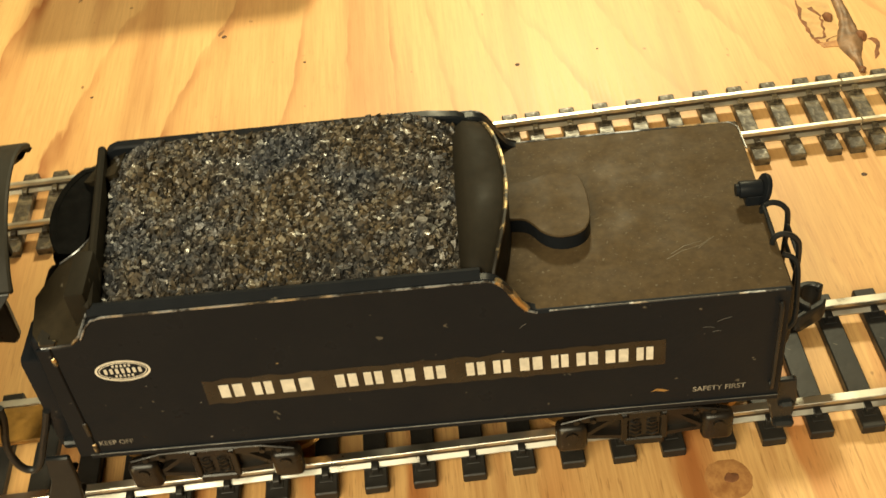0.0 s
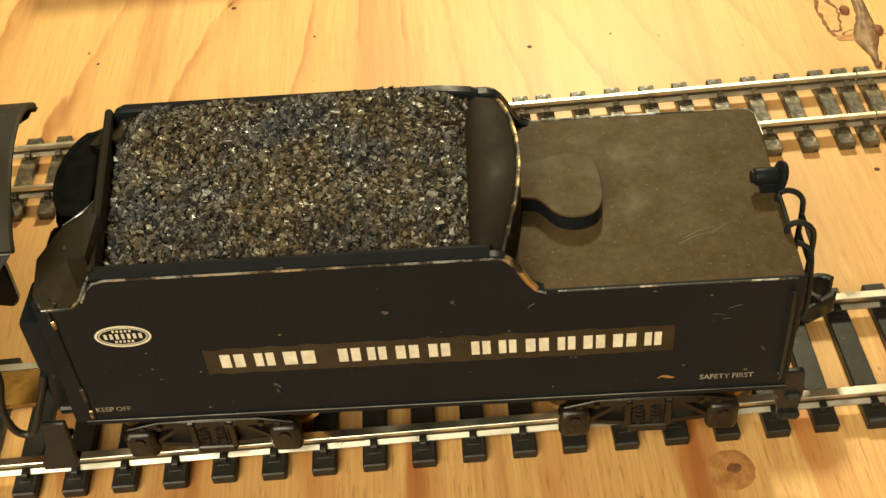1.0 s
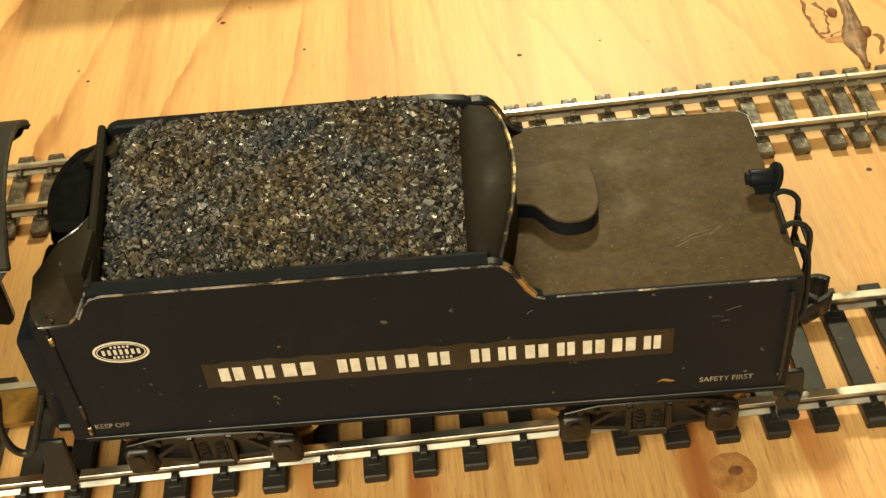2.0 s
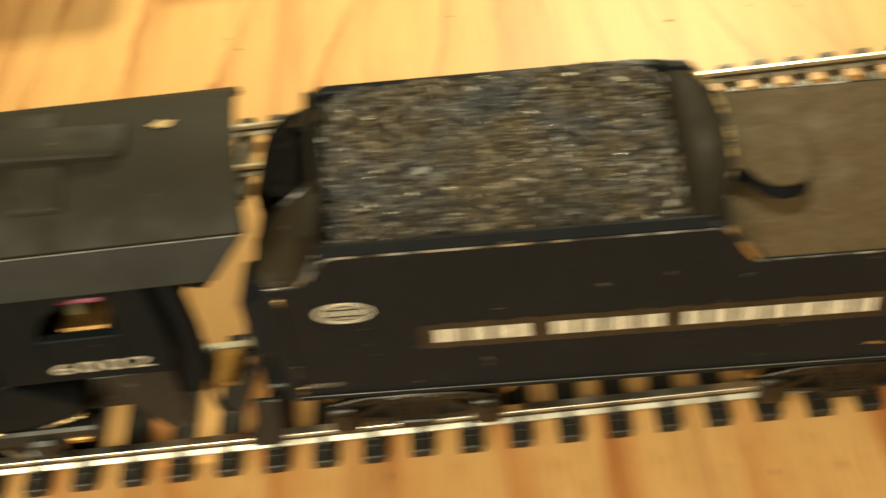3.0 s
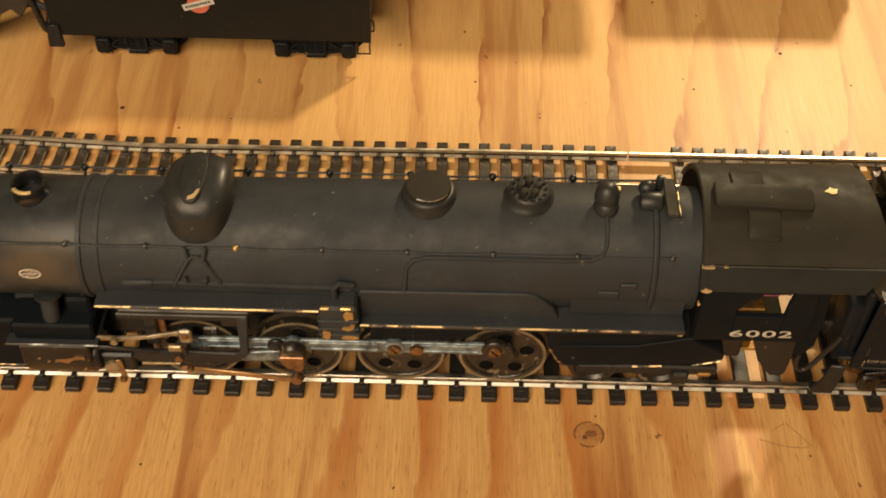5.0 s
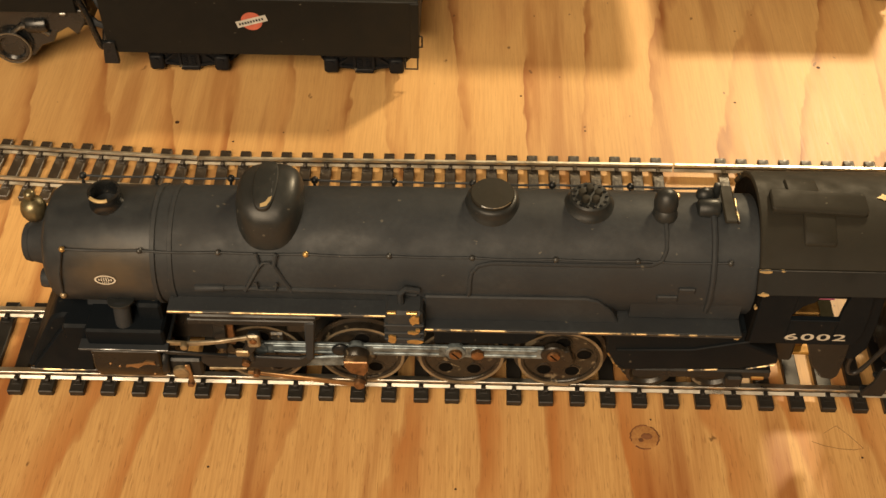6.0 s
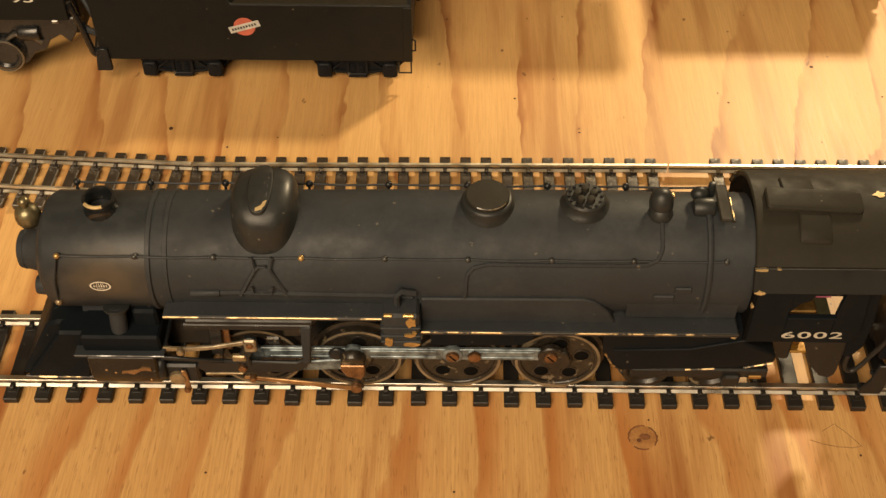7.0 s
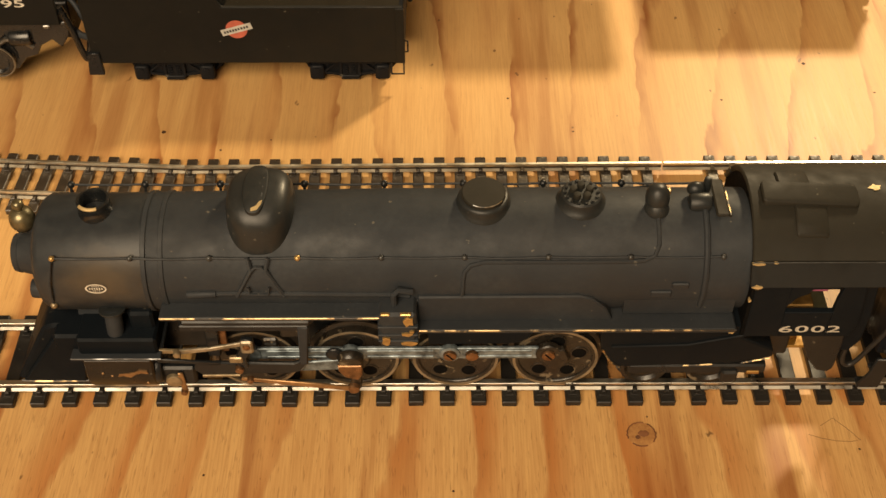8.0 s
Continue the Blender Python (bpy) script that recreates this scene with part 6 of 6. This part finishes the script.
        ring.append(bm.verts.new((-54.9 + 1.1 * r * math.cos(k), 2.6 + 0.75 * r * math.sin(k), roof_line(2.6 + 0.75 * r * math.sin(k) - yc) + 0.22)))
    bm.faces.new(ring)
    put("roof_chip", settled(bm), PALE_CHIP, C)


BAR_BRASS = plain("drawbar_brass", (0.46, 0.24, 0.045), 0.5, 0.35, 0.55)
HOSE = plain("black_rubber", (0.014, 0.014, 0.014), 0.5)
PALE_CHIP = plain("pale_bare_brass", (0.62, 0.47, 0.24), 0.5, 0.4)
DULL_OLIVE = plain("dull_olive_paint", (0.13, 0.12, 0.065), 0.55)
PALE_OLIVE = plain("pale_olive_paint", (0.34, 0.32, 0.19), 0.5)
big_locomotive()


def drawbar():
    D = empty("drawbar_wire", -44, 2, 0)
    part("brass_bar", box(-24.0, -9.6, -7.0, -0.6, 10.4, 11.2, 0.2), BAR_BRASS, D, "flat bare brass drawbar")
    part("pivot_screw", cyl((-20.5, -4.0, 11.0), (-20.5, -4.0, 13.0), 1.3, None, 12, None, 0.2), BRASS_DARK, D)
    loop = [(-10.0, 24.0), (-10.3, 21.4), (-11.4, 17.6), (-11.7, 14.7), (-11.4, 12.4), (-10.6, 11.2), (-9.4, 11.2), (-8.2, 13.0), (-6.8, 16.4), (-5.4, 19.7), (-4.4, 22.5)]
    part("rubber_hose", rod(eased([(x, -12.0, z) for x, z in loop], 4), 0.52, 10), HOSE, D)
    part("strap", box(-8.5, 5, -2.0, 4.0, 14.0, 14.5, 0.15), STEEL, D)
    return tagged(D, "brass drawbar and black hose joining locomotive and tender", "coupling")


drawbar()


# ---- trains standing behind, on the bare board ----
def small_tender(x0, x1, yn, width, deck, top, zb, name, label, seed, emblem, trucks=(-0.505, 0.64)):
    """A lower black tender: box with a raised coal space, trucks, stirrups."""
    xc = (x0 + x1) / 2
    T = empty(name, xc, yn + width / 2, 0)
    h, l = width / 2, (x1 - x0) / 2
    xm = -l * 0.12
    outline = [(-l, zb), (-l, top - 3), (-l + 3, top), (xm - 4, top), (xm - 1.5, top - 1.0), (xm, deck), (l, deck), (l, zb)]
    for s in (-1, 1):
        part("side_sheet", plate(outline, s * h - (1.2 if s > 0 else 0), s * h + (1.2 if s < 0 else 0), 0.25), FADED, T)
    part("water_deck", box(xm - 2, l, -h + 0.4, h - 0.4, deck - 1.4, deck - 0.3, 0.3), FADED_DECK, T)
    part("rear_sheet", box(l - 1.2, l + 0.06, -h + 0.3, h - 0.3, zb, deck - 0.2, 0.25), SIDE, T)
    part("front_sheet", box(-l + 0.2, -l + 1.4, -h + 0.6, h - 0.6, zb, top - 2, 0.25), SIDE, T)
    part("underframe", box(-l + 0.5, l - 0.5, -h + 1, h - 1, zb - 0.6, zb + 1, 0.2), UNDER, T)
    part("coal_bulkhead", box(xm - 1.6, xm + 0.6, -h + 1, h - 1, deck - 2, top + 1.4, 0.9, None, 2), FADED, T)
    coal_heap(T, -l + 3, xm - 1.5, -h + 1.6, h - 1.6, top - 2.6, 2.4, 3200, seed)
    part("hatch", cyl((l * 0.55, 0, deck - 0.5), (l * 0.55, 0, deck + 1.6), 4.2, None, 24, None, 0.4), FADED, T)
    for s in (-1, 1):
        part("stirrup", rod([(l - 3.6, s * h, zb), (l - 3.6, s * (h + 0.3), zb - 3.6), (l - 0.2, s * (h + 0.3), zb - 3.6), (l - 0.2, s * h, zb)], 0.28, 6), UNDER, T)
        part("grab_iron", rod([(l + 0.1, s * (h - 1), zb + 3.0), (l + 1.0, s * (h - 0.8), zb + 3.2), (l + 1.0, s * (h - 0.8), zb + 6.6), (l + 0.1, s * (h - 1), zb + 6.8)], 0.26, 6), UNDER, T)
        part("front_step", prism([(-l - 0.6, zb + 4), (-l + 2.4, zb + 4), (-l + 2.6, 5.2), (-l - 1.6, 5.2), (-l - 1.2, 9.0)], "y", s * h - 0.8, s * h + 0.6, None, 0.2), UNDER, T)
        part("corner_post", box(l - 2.2, l + 0.2, s * h - 0.35, s * h + 0.35, zb, deck - 0.4, 0.15), FADED, T)
    part("rear_pipe", rod([(l + 0.2, -4, deck - 1), (l + 1.6, -4, deck - 3), (l + 1.6, -4, deck - 6)], 0.7, 8), UNDER, T)
    if emblem is None:
        coupler(T, l, 0, 7.0)
    truck(T, l * trucks[0], 10.6, h - 3.4, 4.3, 3.6, 0, "truck", SIDE)
    truck(T, l * trucks[1], 10.6, h - 3.4, 4.3, 3.6, 0, "truck", SIDE)
    if emblem is not None:
        ex, ez = emblem
        y = -h - 0.04
        bm = bmesh.new()
        ring_of(bm, ex, ez, 2.9, 2.9, 2.85, y)
        part("round_emblem", bm, RED, T, "red disc emblem")
        tilt = Matrix.Translation((ex, 0, ez)) @ Matrix.Rotation(radians(-17), 4, "Y") @ Matrix.Translation((-ex, 0, -ez))
        part("emblem_bar", box(ex - 4.3, ex + 4.3, y - 0.10, y + 0.02, ez - 1.0, ez + 1.0, 0, None, 1, tilt), STEEL_BAR, T, "silver-white slanted bar")
        bm = bmesh.new()
        for k in range(9):
            u = ex - 3.6 + 0.8 * k
            box(u, u + 0.5, y - 0.14, y - 0.09, ez - 0.36, ez + 0.36, 0, bm, 1, tilt)
        part("emblem_writing", bm, UNDER, T, "unreadable dark lettering")
    return tagged(T, label, "model train")


STEEL_BAR = plain("silver_white_decal", (0.62, 0.62, 0.58), 0.45)
small_tender(-236.0, -150.5, 97.0, 31.0, 27.0, 32.0, 8.6, "small_model_tender", "plain black model tender with red emblem on the bare board", 21, (-2.0, 20.0))


def small_locomotive(name, xr, yc, facing, label, number=None, rear=0.0):
    """A smaller black steam engine: boiler, cab, drivers with rods. facing -1: its front points to smaller x; rear: a
    longer roof and filled windows, unseen, that shape the cast shadow.
    """
    L = empty(name, xr, yc, 0)
    f = facing

    def X(v):
        return f * v

    part("boiler", lathe([(0, 0), (9.2, 0), (10, 1.2), (10, 92), (9, 94), (0, 94)], (X(22), 0, 28.5), (f, 0, 0), 48), BLACK, L)
    part("smokestack", lathe([(3.2, -1), (2.6, 0.5), (2.5, 4.5), (3.1, 5), (3.1, 5.8), (2.2, 5.8), (2.1, 1), (0, 1)], (X(108), 0, 38.2), (0, 0, 1), 24), BLACK, L)
    for x in (86, 56):
        part("dome", lathe([(6, -2), (5, 0), (4.8, 3), (3.8, 4.6), (0, 5.2)], (X(x), 0, 38), (0, 0, 1), 28), BLACK, L)
    for s in (-1, 1):
        y0, y1 = sorted((s * 14.0, s * 12.9))
        x0, x1 = sorted((X(-0.15 * rear), X(22)))
        part("cab_side", box(x0, x1, y0, y1, 20.0, 29.0, 0.2), FADED, L)
        if rear:
            # unseen panel added in the windows so the cab throws a solid shadow
            part("shadow_filler", box(x0, x1, y0 + 0.2, y1 - 0.2, 29.0, 36.0, 0.1), FADED, L)
        part("cab_side", box(x0, x1, y0, y1, 36.0, 39.0, 0.2), SIDE, L)
        for u in (0, 10, 19.5):
            c0, c1 = sorted((X(u), X(u + 2.5)))
            part("window_post", box(c0, c1, y0, y1, 29.0, 36.0, 0.15), SIDE, L)
        r0, r1 = sorted((X(18), X(116)))
        part("running_board", box(r0, r1, min(s * 8, s * 13.6), max(s * 8, s * 13.6), 22.4, 23.4, 0.2), BLACK, L)
        part("cylinder", cyl((X(98), s * 11.5, 10.5), (X(112), s * 11.5, 10.5), 5.0, None, 24, None, 0.4), BLACK, L)
        for x in (34, 53, 72):
            D = driver(L, X(x), s * 8.3, s, 9.4, 8.5)
        bm = box(min(X(34), X(72)), max(X(34), X(72)), min(s * 10.8, s * 11.6), max(s * 10.8, s * 11.6), 6.2, 7.8, 0.2)
        for x in (34, 53, 72):
            cyl((X(x), s * 10.6, 7.0), (X(x), s * 12.2, 7.0), 1.6, None, 14, bm)
        part("side_rod", bm, STEEL, L)
        part("main_rod", prism([(X(53), 6.2), (X(53), 7.8), (X(90), 11.0), (X(90), 9.8)], "y", min(s * 12, s * 12.8), max(s * 12, s * 12.8), None, 0.15), STEEL, L)
        part("trailing_wheel", lathe([(0, -1.2), (5.4, -1.2), (5.4, -0.7), (4.6, -0.3), (4.5, 1.4), (3.8, 1.4), (3.2, 0.7), (0, 0.9)], (X(20), s * 13.6, 8.6), (0, s, 0), 28), GLOSS, L)
        # bright ring in place of the highlight arcs on the glossy wheel
        part("wheel_highlight_ring", lathe([(4.7, 1.3), (5.3, 1.3), (5.2, 1.6), (4.8, 1.6)], (X(20), s * 13.6, 8.6), (0, s, 0), 28, None, True), STEEL, L)
        part("brake_cylinder", cyl((X(9), s * 12.6, 15.4), (X(15), s * 12.6, 15.0), 2.4, None, 18, None, 0.5), GLOSS, L)
        part("trailing_frame", prism([(X(-2), 20.4), (X(22), 20.4), (X(24), 5), (X(15), 4.6), (X(12), 8.4), (X(8.5), 9.6), (X(7), 12.6), (X(3.6), 14.6), (X(1.4), 12.0), (X(-1.6), 16.4)], "y", min(s * 11, s * 13.2), max(s * 11, s * 13.2), None, 0.3), GLOSS, L)
        part("bright_lug", box(min(X(3), X(5)), max(X(3), X(5)), min(s * 13, s * 13.8), max(s * 13, s * 13.8), 18.6, 19.8, 0.3), STEEL, L)
        part("frame_spring", rod([(X(20), s * 13.6, 12.0), (X(16), s * 13.9, 15.4), (X(12), s * 13.9, 15.4), (X(9), s * 13.6, 12.6)], 0.8, 8), STEEL, L)
        part("leading_wheel", lathe([(0, -1.2), (5.0, -1.2), (5.0, -0.7), (4.2, -0.3), (4.1, 1.4), (3.4, 1.4), (0, 0.9)], (X(105), s * 7.4, 5.0), (0, s, 0), 28), STEEL, L)
    x0, x1 = sorted((X(-0.6 - rear), X(23)))
    part("roof", prism([(y, 38.6 + 0.15 * rear + (5.0 if not rear else 6.0) * math.cos(y / 15.0 * 1.35)) for y in [-15 + 30 * i / 16 for i in range(17)]] + [(15, 38.4), (-15, 38.4)], "x", x0, x1, None, 0.15), DECK, L)
    x0, x1 = sorted((X(20.5), X(22)))
    part("cab_front", box(x0, x1, -13, 13, 20, 39, 0.2), BLACK, L)
    x0, x1 = sorted((X(0), X(116)))
    part("main_frame", box(x0, x1, -5, 5, 9, 21, 0.4), UNDER, L)
    part("pilot", prism([(X(112), 18), (X(118), 18), (X(122), 3), (X(112), 3)], "y", -13, 13, None, 0.5), BLACK, L)
    if number:
        part("drawbar", rod([(X(0), -9, 20.0), (X(-1.6), -11, 17.4), (X(-4.4), -12.6, 15.8), (X(-8.0), -13.4, 15.0)], 0.95, 8), BLACK, L)
        part("hose", rod([(X(-1), -8, 27.0), (X(-4.0), -10, 24.0), (X(-6.6), -12.0, 19.0), (X(-7.4), -13.0, 13.0)], 0.7, 8), BLACK, L)
        part("hose", rod(eased([(X(-0.5), -12.6, 25.0), (X(-2.6), -13.2, 18.0), (X(-4.6), -13.6, 9.0), (X(-6.0), -13.2, 11.0), (X(-7.6), -12.4, 19.0), (X(-8.6), -11.4, 24.0)]), 0.95, 8), GLOSS, L)
        side = pose(0, -14.06 * MM, 0, 90)
        letters("number_lettering", number, 2.4, 4.0 * len(number) * 0.75, WHITE, Matrix.Translation((X(9) * MM - 0.005, 0, 25.9 * MM)) @ side, L)
    return tagged(L, label, "model train")


small_locomotive("small_model_locomotive", -243.0, 113.0, -1, "small glossy black model steam engine coupled to the small tender", "95")
small_locomotive("side_rod_locomotive", -91.0, 151.0, -1, "black model steam engine with bright side rods on bare board", None, 21.0)
small_tender(-66.5, -11.0, 136.5, 30.0, 33.0, 33.4, 9.0, "rear_model_tender", "black model tender standing on the bare board behind the narrow track", 33, None, (-0.60, 0.62))
